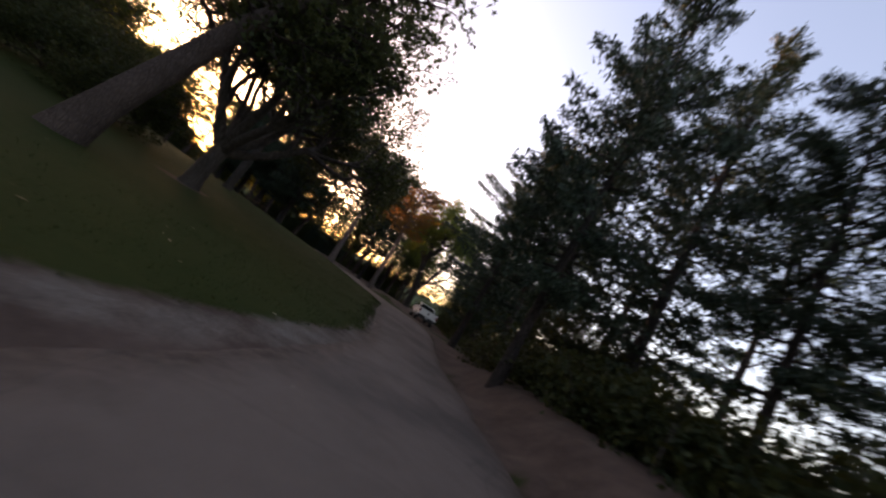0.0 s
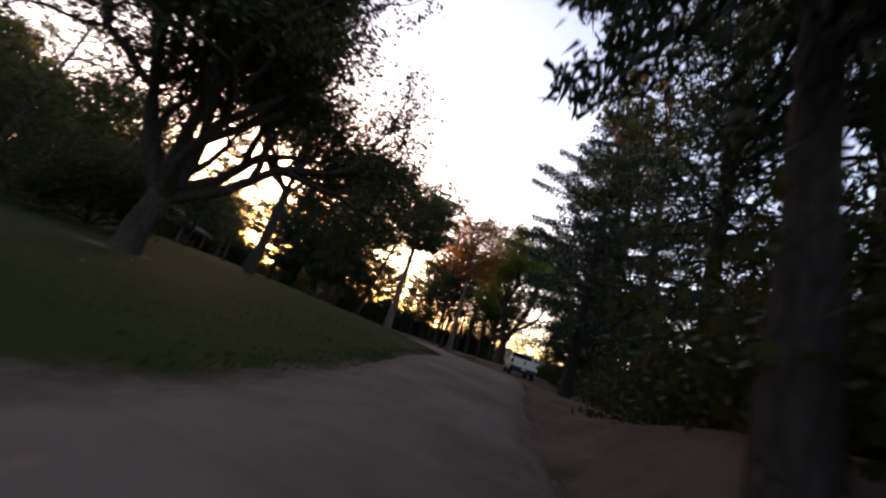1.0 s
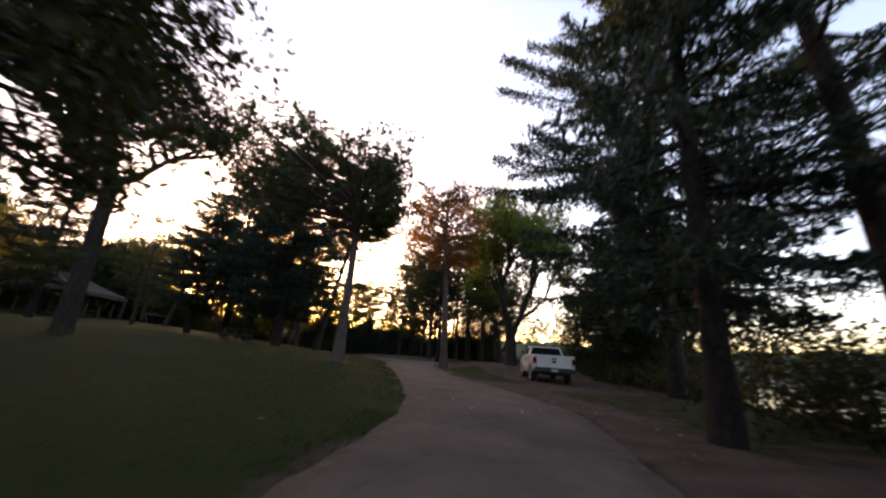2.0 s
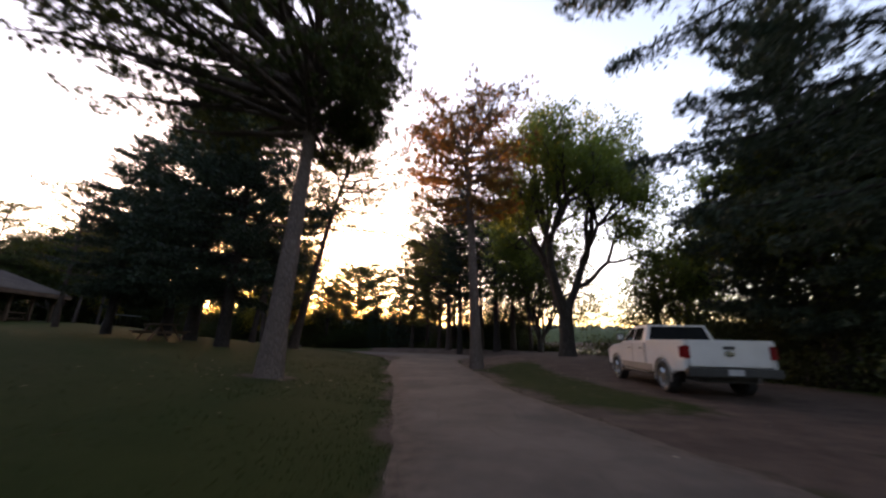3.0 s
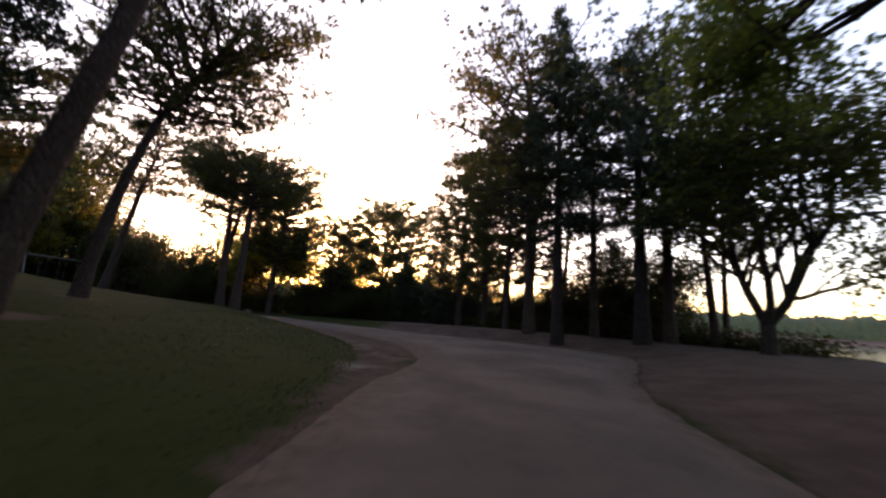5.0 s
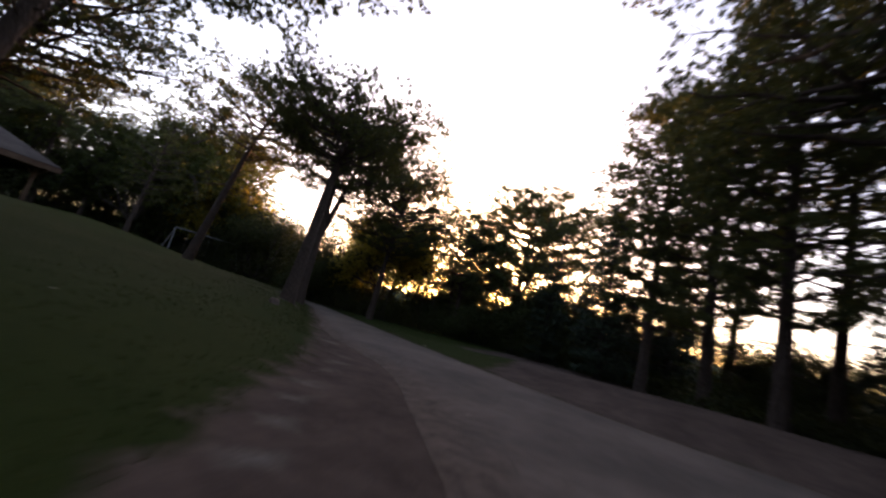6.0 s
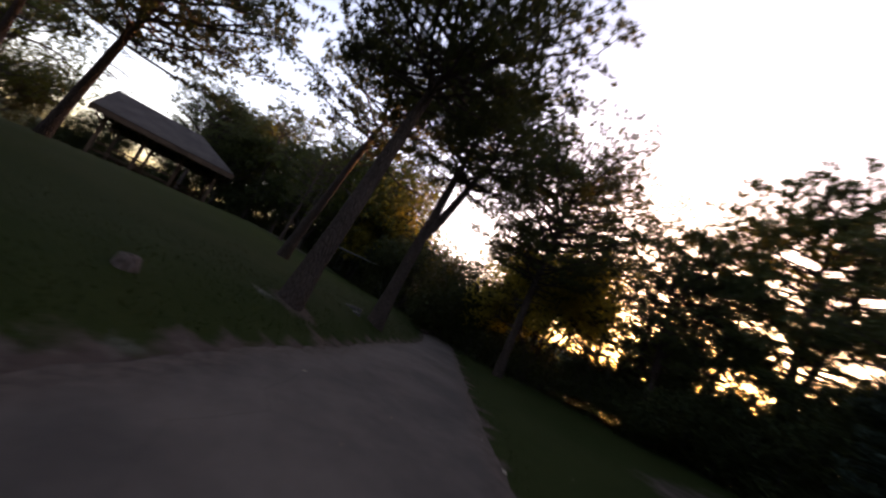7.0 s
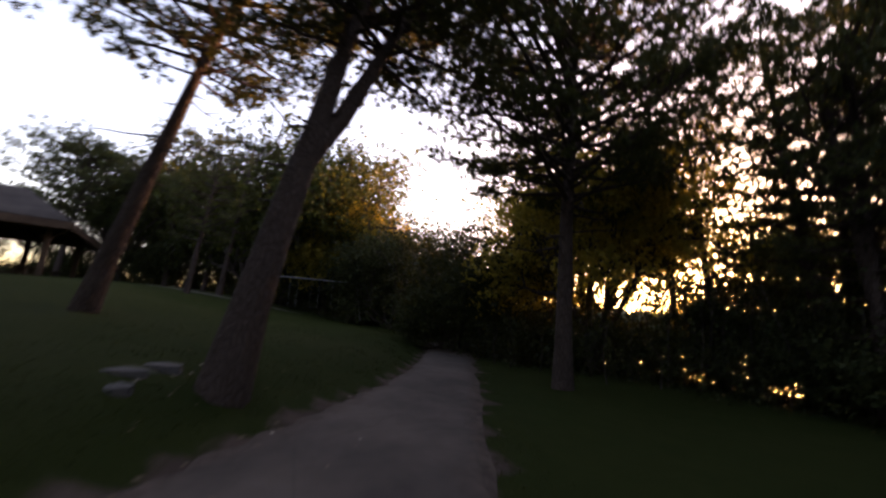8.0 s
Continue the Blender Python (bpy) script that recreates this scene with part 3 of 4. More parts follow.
PINE_A = pine_shape(11, 11.3, 6.2, 4.7, 0.25, (-0.7, 2.0), 118, 5, 0.45, per=155, blade=0.14, one_side=(-1.35, -0.7), bow=(0.1, 0.0), bark=PALE_LIT_BARK, up=0.08, curl=0.06)
PINE_P = pine_shape(12, 13.3, 6.8, 3.2, 0.27, (-0.5, 1.0), 84, 14, 0.6, SUNLIT_NEEDLE, per=130, blade=0.14, bark=PALE_LIT_BARK)
PINE_Q = pine_shape(13, 13.4, 7.4, 3.5, 0.25, (1.9, 1.3), 44, 16, 0.6, per=130, blade=0.14, one_side=(0.5, 0.3))
PINE_T4 = pine_shape(14, 11.6, 4.3, 4.2, 0.21, (0.2, 0.3), 108, 10, 0.55, per=165, blade=0.13)
PINE_TWIN = pine_shape(15, 12.0, 6.2, 3.6, 0.27, (-2.4, 2.0), 84, 8, 0.55, per=150, blade=0.14, twin=(3.5, -1.2, 2.7, 11.4))
PINE_U = pine_shape(16, 10.0, 5.9, 3.8, 0.25, (-1.2, 1.5), 66, 8, 0.55, per=140, blade=0.14)
PINE_FAR = pine_shape(17, 12.4, 3.8, 4.4, 0.26, (0.3, 0.2), 110, 4, 0.7, per=190, blade=0.18, twin=(3.0, 1.6, 0.3, 12.0))
PINE_LEAN = pine_shape(20, 11.8, 6.4, 4.2, 0.2, (1.2, 2.7), 84, 10, 0.55, per=150, blade=0.14, one_side=(0.1, 0.3), bow=(-0.3, -0.5))
PINE_LAWN = pine_shape(27, 10.2, 4.0, 4.3, 0.2, (1.6, 1.6), 76, 6, 0.5, per=170, blade=0.13, one_side=(0.3, 0.3))
PINE_W = pine_shape(21, 11.6, 6.0, 3.8, 0.23, (-0.3, 1.9), 50, 9, 0.7, per=140, blade=0.14)
PINE_L0 = pine_shape(22, 11.0, 5.0, 3.8, 0.4, (2.3, 1.9), 64, 5, 0.6, per=128, blade=0.14)
PINE_R = pine_shape(23, 15.6, 5.8, 4.8, 0.27, (0.2, 0.3), 84, 22, 0.5, per=110, blade=0.16)
PINE_T = pine_shape(24, 13.6, 2.6, 2.7, 0.22, (0.2, 0.1), 84, 6, 0.35, per=130, blade=0.16)
PINE_B1 = pine_shape(18, 13.0, 4.0, 3.2, 0.2, (0.5, 0.3), 36, 6, 0.5, per=80, blade=0.17)
PINE_B2 = pine_shape(19, 15.0, 5.5, 3.0, 0.22, (-0.7, 0.2), 34, 8, 0.55, per=80, blade=0.17)
SPRUCE_C = spruce_shape(31, 12.4, 3.2, 0.14, 2.6, 0.3, 0.46, 90, blade=0.2, boughs=5, power=0.42, spread=0.14)
SPRUCE_G = spruce_shape(32, 19.5, 9.6, 0.3, 4.0, 0.32, 0.6, 185, blade=0.19, boughs=5, power=0.5, spread=0.08, lift=0.07)
SPRUCE_W = spruce_shape(35, 14.8, 4.9, 0.26, 2.3, 0.28, 0.44, 104, blade=0.21, boughs=6, power=0.55, spread=0.13)
SPRUCE_S = spruce_shape(33, 14.7, 3.2, 0.2, 2.0, 0.3, 0.47, 60, blade=0.22, boughs=5)
SPRUCE_E = spruce_shape(36, 14.2, 4.6, 0.3, 4.6, 0.3, 0.5, 66, blade=0.21, boughs=6, power=0.6, spread=0.14)
SPRUCE_P = spruce_shape(37, 16.6, 4.2, 0.24, 5.0, 0.3, 0.44, 78, blade=0.21, boughs=6, power=0.9, spread=0.15)
SPRUCE_B = spruce_shape(34, 9.4, 2.4, 0.16, 0.5, 0.3, 0.36, 60, blade=0.2)
BROAD_M = broad_shape(41, 15.5, 2.1, 6.3, 0.42, 3, per=78, size=0.16, clump=0.6, upright=0.98)
BROAD_O = broad_shape(42, 12.4, 2.0, 6.2, 0.32, 7, BRUSH_LEAF, per=36, size=0.14, upright=0.68, clump=0.55, lean=(0.3, 0.5))
BROAD_H = broad_shape(46, 13.6, 5.6, 5.2, 0.26, 4, WOOD_LEAF, per=24, size=0.15, clump=0.5, upright=0.75)
BROAD_B1 = broad_shape(43, 11.0, 1.4, 4.6, 0.24, 5, WOOD_LEAF, per=56, size=0.2, clump=0.95, upright=0.7, depth=3)
BROAD_B2 = broad_shape(44, 9.0, 1.2, 4.2, 0.2, 5, SUNLIT_LEAF, per=77, size=0.18, clump=0.9, upright=0.7, depth=3)
BROAD_B3 = broad_shape(45, 7.0, 0.5, 4.2, 0.18, 6, BRUSH_LEAF, per=70, size=0.16, clump=0.95, upright=0.45, depth=3)

plant("pine_tree", PINE_A, -3.13, 13.7, "tall pine with grey bare trunk and broad dark crown", "pine tree")
plant("pine_tree", PINE_P, 1.68, 22.3, "slender pine at the road's edge, crown tinted orange as by low sun", "pine tree")
plant("pine_tree", PINE_Q, -8.6, 27.3, "leaning pine with forked bare trunk on the lawn", "pine tree")
plant("pine_tree", PINE_T4, -20.3, 51.2, "straight pine with dense rounded crown beside the road bend", "pine tree")
plant("pine_tree", PINE_TWIN, -19.2, 44.5, "pine with twin stems that part above a thick trunk", "pine tree")
plant("pine_tree", PINE_U, -15.45, 41.15, "thick leaning pine on the lawn inside the bend", "pine tree")
plant("pine_tree", PINE_FAR, -13.4, 58.6, "round-topped pine standing alone near the lake shore", "pine tree")
plant("pine_tree", PINE_LEAN, -13.8, 32.4, "slim leaning pine with high crown on the lawn", "pine tree")
plant("pine_tree", PINE_LAWN, -25.0, 32.6, "leaning pine with a broad high crown near the shelter", "pine tree")
plant("pine_tree", PINE_W, -24.4, 41.3, "leaning pine with thin bare limbs on the lawn", "pine tree")
plant("maple_tree", BROAD_M, 7.15, 27.6, "leafy green broadleaf tree with rising stems by the lot", "tree")
plant("oak_tree", BROAD_O, -8.75, -1.7, "wide spreading broadleaf tree with many crooked limbs", "tree")
plant("spruce_tree", SPRUCE_C, 2.0, -9.95, "big dark spruce with hanging boughs at the road's edge", "spruce tree")
plant("spruce_tree", SPRUCE_G, 9.8, 10.4, "towering dark spruce with long sweeping boughs", "spruce tree")
plant("spruce_tree", SPRUCE_W, 11.9, 17.4, "dark spruce behind the parked pickup", "spruce tree", 140, 0.9)
plant("pine_tree", PINE_L0, -9.1, -7.7, "thick dark leaning pine at the corner of the lawn", "pine tree")
plant("broadleaf_tree", BROAD_H, -11.2, 9.3, "tall broadleaf tree with airy high crown above the lawn", "tree", 50, 1.0)
plant("spruce_tree", SPRUCE_W, -9.8, 22.6, "broad dense dark spruce on the lawn", "spruce tree", 0, 1.05)
plant("spruce_tree", SPRUCE_W, -16.0, 27.0, "broad dense dark spruce on the lawn", "spruce tree", 90, 1.05)
plant("spruce_tree", SPRUCE_W, -13.2, 25.2, "broad dense dark spruce on the lawn", "spruce tree", 200, 1.12)
plant("spruce_tree", SPRUCE_W, -17.8, 25.2, "broad dense dark spruce on the lawn", "spruce tree", 310, 0.78)
plant("spruce_tree", SPRUCE_E, 4.5, 39.4, "big dense dark spruce with a thick bare stem beside the bend", "spruce tree", 40)
plant("pine_tree", PINE_R, 0.2, 42.0, "big dark pine with a low spreading crown beside the bend", "pine tree", 170)
plant("pine_tree", PINE_R, 6.2, 41.0, "tall dark pine at the end of the lot", "pine tree", 40, 0.95)
plant("spruce_tree", SPRUCE_P, 1.2, 39.6, "tall pointed dark spruce beside the bend", "spruce tree", 75)
plant("pine_tree", PINE_T, -4.3, 50.3, "tall pine with shelving limbs near the lake shore", "pine tree")
plant("pine_tree", PINE_T, -2.3, 48.4, "dense dark pine with shelving limbs at the end of the lot", "pine tree", 130, 0.95)
plant("spruce_tree", SPRUCE_B, -6.2, 52.1, "small pointed spruce near the lake shore", "spruce tree", 10, 0.98)

random.seed(4)
WOODS = [
    # x, y, shape, scale: the wood along the north shore
    (3.4, 42.6, PINE_B2, 0.95), (7.8, 40.6, PINE_B1, 0.9), (7.9, 37.6, BROAD_B1, 0.9), (-1.2, 53.6, PINE_B1, 0.95), (0.6, 47.6, PINE_B1, 1.0),
    (3, 50, PINE_B2, 0.9), (1.5, 51.5, BROAD_B3, 0.5), (4.2, 48.6, BROAD_B3, 0.5), (-0.6, 50.4, BROAD_B3, 0.45), (6.4, 44.6, BROAD_B3, 0.45), (1.9, 46.6, SPRUCE_B, 0.62), (4.8, 44.3, SPRUCE_B, 0.55), (-3.4, 54.8, SPRUCE_B, 1.1), (-8.9, 61.3, SPRUCE_B, 0.8), (-16.4, 55.8, PINE_B1, 0.66), (-19.9, 56.8, PINE_B1, 0.72), (-22.9, 55.3, BROAD_B2, 0.85),
    (-17.6, 56.7, PINE_B1, 0.8), (-26.4, 58.3, PINE_B2, 0.9), (-27.8, 60.8, BROAD_B2, 1.1), (-34.4, 61.3, PINE_B1, 1.0), (-39.4, 59.3, BROAD_B3, 1.2), (-19.4, 61.3, BROAD_B1, 0.7),
    (-10.9, 63.3, BROAD_B3, 0.8), (-6.9, 55.8, PINE_B1, 0.75), (-22.4, 58.8, PINE_B1, 0.7), (-28.4, 55.8, BROAD_B3, 1.0), (-9.6, 54.3, SPRUCE_B, 0.7), (6.5, 46.5, BROAD_B3, 0.9), (9.5, 43, PINE_B1, 0.8),
    # the west, behind the lawn
    (-36, 52, BROAD_B3, 0.9), (-29, 14, BROAD_B1, 1.0), (-34, 14, BROAD_B3, 1.2), (-17, -22, PINE_B1, 1.0),
    (-41.5, 43.6, BROAD_B1, 0.75), (-41.5, 48.6, BROAD_B1, 1.2), (-41.6, 50.8, BROAD_B2, 1.0), (-44.0, 33.2, PINE_T4, 0.8), (-46.5, 35.5, BROAD_B1, 0.8), (-29, 53.2, BROAD_B3, 0.6), (-42, 46, BROAD_B1, 1.15), (-46, 40, PINE_B1, 0.9), (-54, 36, BROAD_B1, 1.1),
    (-43, 52, PINE_B2, 0.85), (-50, 50, BROAD_B1, 1.2), (-44, 18, BROAD_B1, 1.2), (-40, 12, BROAD_B1, 1.1), (-36, 6, BROAD_B3, 1.3), (-33, 20, BROAD_B2, 1.0), (-26, 30, PINE_B1, 0.8),
    (-30, -2, BROAD_B1, 1.1), (-25, 6, PINE_B1, 0.85), (-27, -10, BROAD_B1, 1.2), (-24, -18, BROAD_B1, 1.2),
    (-45, 38.5, PINE_B1, 0.95), (-43.5, 41.0, PINE_T4, 0.75), (-49, 35.5, BROAD_B3, 0.9), (-48, 31.5, BROAD_B3, 0.5), (-50, 25.5, BROAD_B3, 0.6), (-48, 39.5, BROAD_B3, 1.0), (-46.5, 43.5, BROAD_B3, 1.05), (-45, 47.5, BROAD_B3, 1.1), (-44, 51.5, BROAD_B3, 1.1), (-41, 55, BROAD_B3, 1.1), (-52, 17, BROAD_B3, 1.0), (-34.5, 41.5, PINE_B1, 0.6), (-44, 49.5, PINE_B1, 1.0), (-38, 42.5, PINE_B1, 0.8),
    (-24.0, 56.0, PINE_B1, 0.74), (-19.0, 56.2, BROAD_B3, 0.5), (-10.0, 55.8, BROAD_B3, 0.45), (-16.0, 56.5, PINE_B1, 0.64), (-13.4, 57.0, BROAD_B3, 0.5), (-11.0, 58.5, BROAD_B3, 0.75), (-7.5, 56.5, BROAD_B3, 0.6), (-4.0, 58.5, BROAD_B3, 0.65),
    (-15.5, 3.5, BROAD_B3, 0.6), (-21, 6.5, BROAD_B3, 0.7), (-22, 18, SPRUCE_S, 0.9), (-30, -28, BROAD_B1, 1.3), (-21, -34, BROAD_B1, 1.2),
    # the east, between the lot and the lake
    (6.0, -3.5, SPRUCE_S, 1.1), (4.4, -13.5, SPRUCE_C, 0.8), (7.5, 1.5, PINE_B2, 1.05), (15.4, 22.4, BROAD_M, 0.8), (14.3, 18.6, BROAD_B1, 1.05),
    (13.6, 23.0, BROAD_B3, 0.5), (13.8, 27.5, BROAD_B3, 0.5), (14.2, 31.0, BROAD_B3, 0.5), (12.8, 17.5, BROAD_B3, 0.5), (15.0, 20.5, BROAD_B3, 0.8), (-0.9, 45.8, PINE_T, 0.95), (15.0, 29.5, BROAD_B1, 0.8), (13, -16, SPRUCE_S, 1.1), (7, -20, SPRUCE_C, 0.9), (11, -27, BROAD_B1, 1.2), (3.5, -30, PINE_B1, 1.1), (-4, -40, BROAD_B1, 1.2), (-14, -44, BROAD_B1, 1.2), (13, -2, BROAD_B3, 0.9), (6.5, -8.5, SPRUCE_S, 1.15), (9.4, -3.4, PINE_B1, 1.1), (5.4, 2.4, SPRUCE_S, 1.0), (9, -14, SPRUCE_S, 1.0), (12.4, -7, PINE_B2, 1.0), (5.8, -7.4, BROAD_B3, 0.5),
    (-17.2, 57.2, PINE_T, 0.6), (-14.8, 56.4, PINE_T, 0.58), (-16.5, 55.6, PINE_B1, 0.72), (-10.0, 55.5, PINE_B1, 0.66), (-9.0, 56.5, BROAD_B3, 0.6), (-15.0, 56.2, BROAD_B3, 0.55),
]
KIND = {id(PINE_T): ("pine_tree", "dark pine with shelving limbs in the shore wood", "pine tree"), id(PINE_T4): ("pine_tree", "pine with dense rounded crown behind the shelter", "pine tree"), id(PINE_B1): ("pine_tree", "pine with dark ragged crown in the park wood", "pine tree"), id(PINE_B2): ("pine_tree", "tall bare-stemmed pine in the park wood", "pine tree"),
        id(SPRUCE_S): ("spruce_tree", "dark pointed spruce in the park wood", "spruce tree"), id(SPRUCE_B): ("spruce_tree", "small pointed spruce near the shore", "spruce tree"),
        id(SPRUCE_C): ("spruce_tree", "big dark spruce with hanging boughs", "spruce tree"), id(BROAD_M): ("broadleaf_tree", "tall leafy green broadleaf tree by the water", "tree"), id(BROAD_B1): ("broadleaf_tree", "green broadleaf tree in the park wood", "tree"),
        id(BROAD_B2): ("broadleaf_tree", "broadleaf tree with green leaves tinted gold as by low sun", "tree"), id(BROAD_B3): ("broadleaf_tree", "low dark leafy tree in the underwood", "tree")}
for x, y, shape, scale in WOODS:
    name, label, category = KIND[id(shape)]
    plant(name, shape, x, y, label, category, random.uniform(0, 360), scale, "trees of the park wood", random.uniform(0.92, 1.08))


# ---- brush ----
def brush(line, wide, tall, per_metre, seed, label):
    """A thicket along a line: stems and many small leaves, uneven in height."""
    rng = np.random.default_rng(seed)
    pts = glide(line, 0.35)
    at, size, wood = [], [], Wood()
    for x, y in pts:
        bulk = 0.45 + 0.75 * noise.noise(Vector((x * 0.35, y * 0.35, seed)))
        for _ in range(4):
            px, py = x + rng.normal(0, wide), y + rng.normal(0, wide)
            g = height(px, py)
            if g < -0.6:
                continue
            top = max(0.35, tall * (0.55 + bulk) * rng.uniform(0.55, 1.1))
            wood.limb([(px, py, g - 0.1), (px + rng.normal(0, 0.1), py, g + top * 0.5), (px + rng.normal(0, 0.25), py + rng.normal(0, 0.2), g + top)], [0.02, 0.015, 0.006], 4)
            for k in range(3):
                at.append((px + rng.normal(0, 0.25), py + rng.normal(0, 0.25), g + top * (0.2 + 0.33 * k)))
                size.append((0.42, 0.42, 0.3))
    ob = tagged(new("undergrowth", leaves("undergrowth", rng, at, np.array(size), int(per_metre * 1.5), 0.115, BRUSH_LEAF, 0.2, 0.6, True, 6, 0.1)), label, "undergrowth", kind="stuff")
    tagged(new("undergrowth_stems", wood.mesh("undergrowth_stems", LEAF_BARK)), "thin dark stems of the shore thicket", "undergrowth", kind="stuff")
    return ob


brush([(-46, 63), (-36, 60), (-28, 58), (-21.5, 57.2), (-16, 57.8), (-9.5, 58.6), (-3, 58.4), (4, 55), (9, 48)], 1.1, 1.9, 44, 61, "dark leafy thicket along the north shore of the lake")
brush([(-46, 64), (-32, 61), (-20, 57), (-12, 60), (-4, 60.5), (5, 58)], 1.4, 2.7, 28, 67, "tall dark thicket at the water's edge")
brush([(-17, 56.6), (-12, 56.4), (-8.6, 56.0), (-4, 53.6), (1, 50), (5, 47), (9, 43.5)], 0.6, 1.0, 34, 62, "low dark thicket at the end of the dirt lot")
brush([(11, 33), (13, 26), (13, 20), (12.6, 14), (11, 9)], 0.9, 1.0, 26, 63, "dark leafy thicket between the dirt lot and the lake")
brush([(10, 6), (8.6, 0), (7.5, -6), (7.5, -14), (6, -22)], 0.8, 1.9, 36, 64, "low dark thicket under the spruces")
brush([(2.6, -19), (2.9, -15), (3.3, -12), (3.8, -9.6)], 0.3, 0.7, 34, 73, "low dark thicket on the bank under the spruces")
brush([(2.6, -22), (3.1, -14), (3.4, -9.6), (4.4, -6), (5.4, -3)], 0.5, 1.1, 36, 69, "low dark thicket at the road's edge under the spruces")
brush([(-2.6, 48.4), (-0.4, 47.0), (2.4, 45.2), (5.2, 43.2), (8.4, 41.2), (10.5, 38.5)], 0.4, 0.42, 30, 71, "low dark thicket round the pines at the end of the lot")
brush([(-47, 41.5), (-44.5, 44), (-42.5, 47), (-41.5, 50), (-38.5, 53)], 0.8, 1.5, 28, 72, "low dark hedge on the crest of the lawn")
brush([(-49, 22), (-48.5, 28), (-47.5, 34), (-46, 41)], 0.8, 1.6, 28, 70, "low hedge behind the picnic shelter")
brush([(-48, 57), (-40, 56.5), (-31, 54.8), (-27.0, 54), (-24.0, 54.4), (-21, 55.4)], 0.8, 2.3, 32, 65, "dark leafy thicket where the road enters the wood")
brush([(-48, 12), (-42, 9), (-36, 8), (-28, -4), (-24, -16), (-26, -30)], 1.4, 1.3, 18, 66, "dark hedge of shrubs along the top of the lawn")
brush([(-52, 43), (-47, 48), (-42, 52), (-37, 53.5)], 1.2, 2.2, 24, 68, "dark hedge of shrubs behind the play ground")


# ---- distance ----
def build_backdrop():
    """The far shore: a low wooded rise across the lake."""
    rng = np.random.default_rng(9)
    n = 2400
    a = np.linspace(0, 2 * np.pi, n)
    crowns = sum(h * np.abs(np.sin(a * f + p)) for h, f, p in ((2.4, 61, 0.3), (1.7, 143, 1.1), (1.2, 317, 2.0)))
    v = []
    for rad, up in ((380, -1.0), (385, 0.6), (395, 1.0), (430, 0.0)):
        top = 17.4 + 2 * np.sin(a * 3 + 1) + 1.6 * np.sin(a * 11) + crowns + rng.normal(0, 0.35, n)
        top[-1] = top[0]
        v.append(np.column_stack([rad * np.cos(a), 20 + rad * np.sin(a), np.where(up > 0, up * top, -1.5)]))
    i, j = np.meshgrid(np.arange(3), np.arange(n - 1), indexing="ij")
    k = (i * n + j).ravel()
    mat = speckled("far_wood", (0.02, 0.03, 0.014), (0.06, 0.07, 0.03), 0.5, 0.06, 1.0, 0.0)
    tagged(new("backdrop", mesh_of("backdrop", np.concatenate(v), np.column_stack([k, k + 1, k + n + 1, k + n]), mat)), "low wooded hills across the lake", "hills", kind="structure")


build_backdrop()

# ---- pickup truck ----
PAINT = speckled("white_paint", (0.5, 0.49, 0.48), (0.62, 0.61, 0.6), 30, 1.4, 0.28, 0.02)
TRIM = speckled("grey_trim", (0.16, 0.145, 0.13), (0.24, 0.22, 0.2), 20, 2, 0.45, 0.05)
BLACK = speckled("black_plastic", (0.012, 0.012, 0.012), (0.025, 0.025, 0.025), 60, 3, 0.55, 0.1)
RUBBER = speckled("tyre_rubber", (0.012, 0.012, 0.012), (0.03, 0.028, 0.026), 40, 4, 0.85, 0.3)
CHROME = speckled("chrome", (0.55, 0.55, 0.55), (0.68, 0.68, 0.67), 30, 3, 0.22, 0.02, metal=1.0)
LAMP_RED = speckled("lamp_red", (0.12, 0.008, 0.01), (0.22, 0.014, 0.014), 12, 3, 0.15, 0.02)
LAMP_CLEAR = speckled("lamp_clear", (0.5, 0.5, 0.48), (0.65, 0.65, 0.62), 12, 3, 0.12, 0.02)
CONCRETE_PLATE = speckled("dull_plate", (0.3, 0.3, 0.31), (0.42, 0.42, 0.43), 25, 3, 0.6, 0.05)
TINT = speckled("tinted_glass", (0.008, 0.009, 0.01), (0.014, 0.015, 0.016), 6, 1, 0.12, 0.0)
TINT.node_tree.nodes["Principled BSDF"].inputs["Specular IOR Level"].default_value = 0.06


def plate(bm, outline, thick, axis="x", at=0.0):
    """A flat outline (two coordinates each) given thickness along x, from at - thick / 2 to at + thick / 2."""
    rows = []
    for s in (-0.5, 0.5):
        rows.append([bm.verts.new((at + s * thick, a, b) if axis == "x" else (a, at + s * thick, b)) for a, b in outline])
    bm.faces.new(rows[0])
    bm.faces.new(rows[1][::-1])
    n = len(outline)
    for i in range(n):
        bm.faces.new((rows[0][i], rows[1][i], rows[1][(i + 1) % n], rows[0][(i + 1) % n]))
    bmesh.ops.recalc_face_normals(bm, faces=bm.faces)
    return bm


def softened(bm, offset, angle=0.5, segments=2):
    sharp = [e for e in bm.edges if len(e.link_faces) == 2 and e.calc_face_angle() > angle]
    bmesh.ops.bevel(bm, geom=sharp, offset=offset, segments=segments, affect="EDGES", clamp_overlap=True)
    return bm


def arch(cy, r, n=10):
    return [(cy + r * math.cos(a), 0.4 + r * math.sin(a)) for a in np.linspace(0.2, math.pi - 0.2, n)]


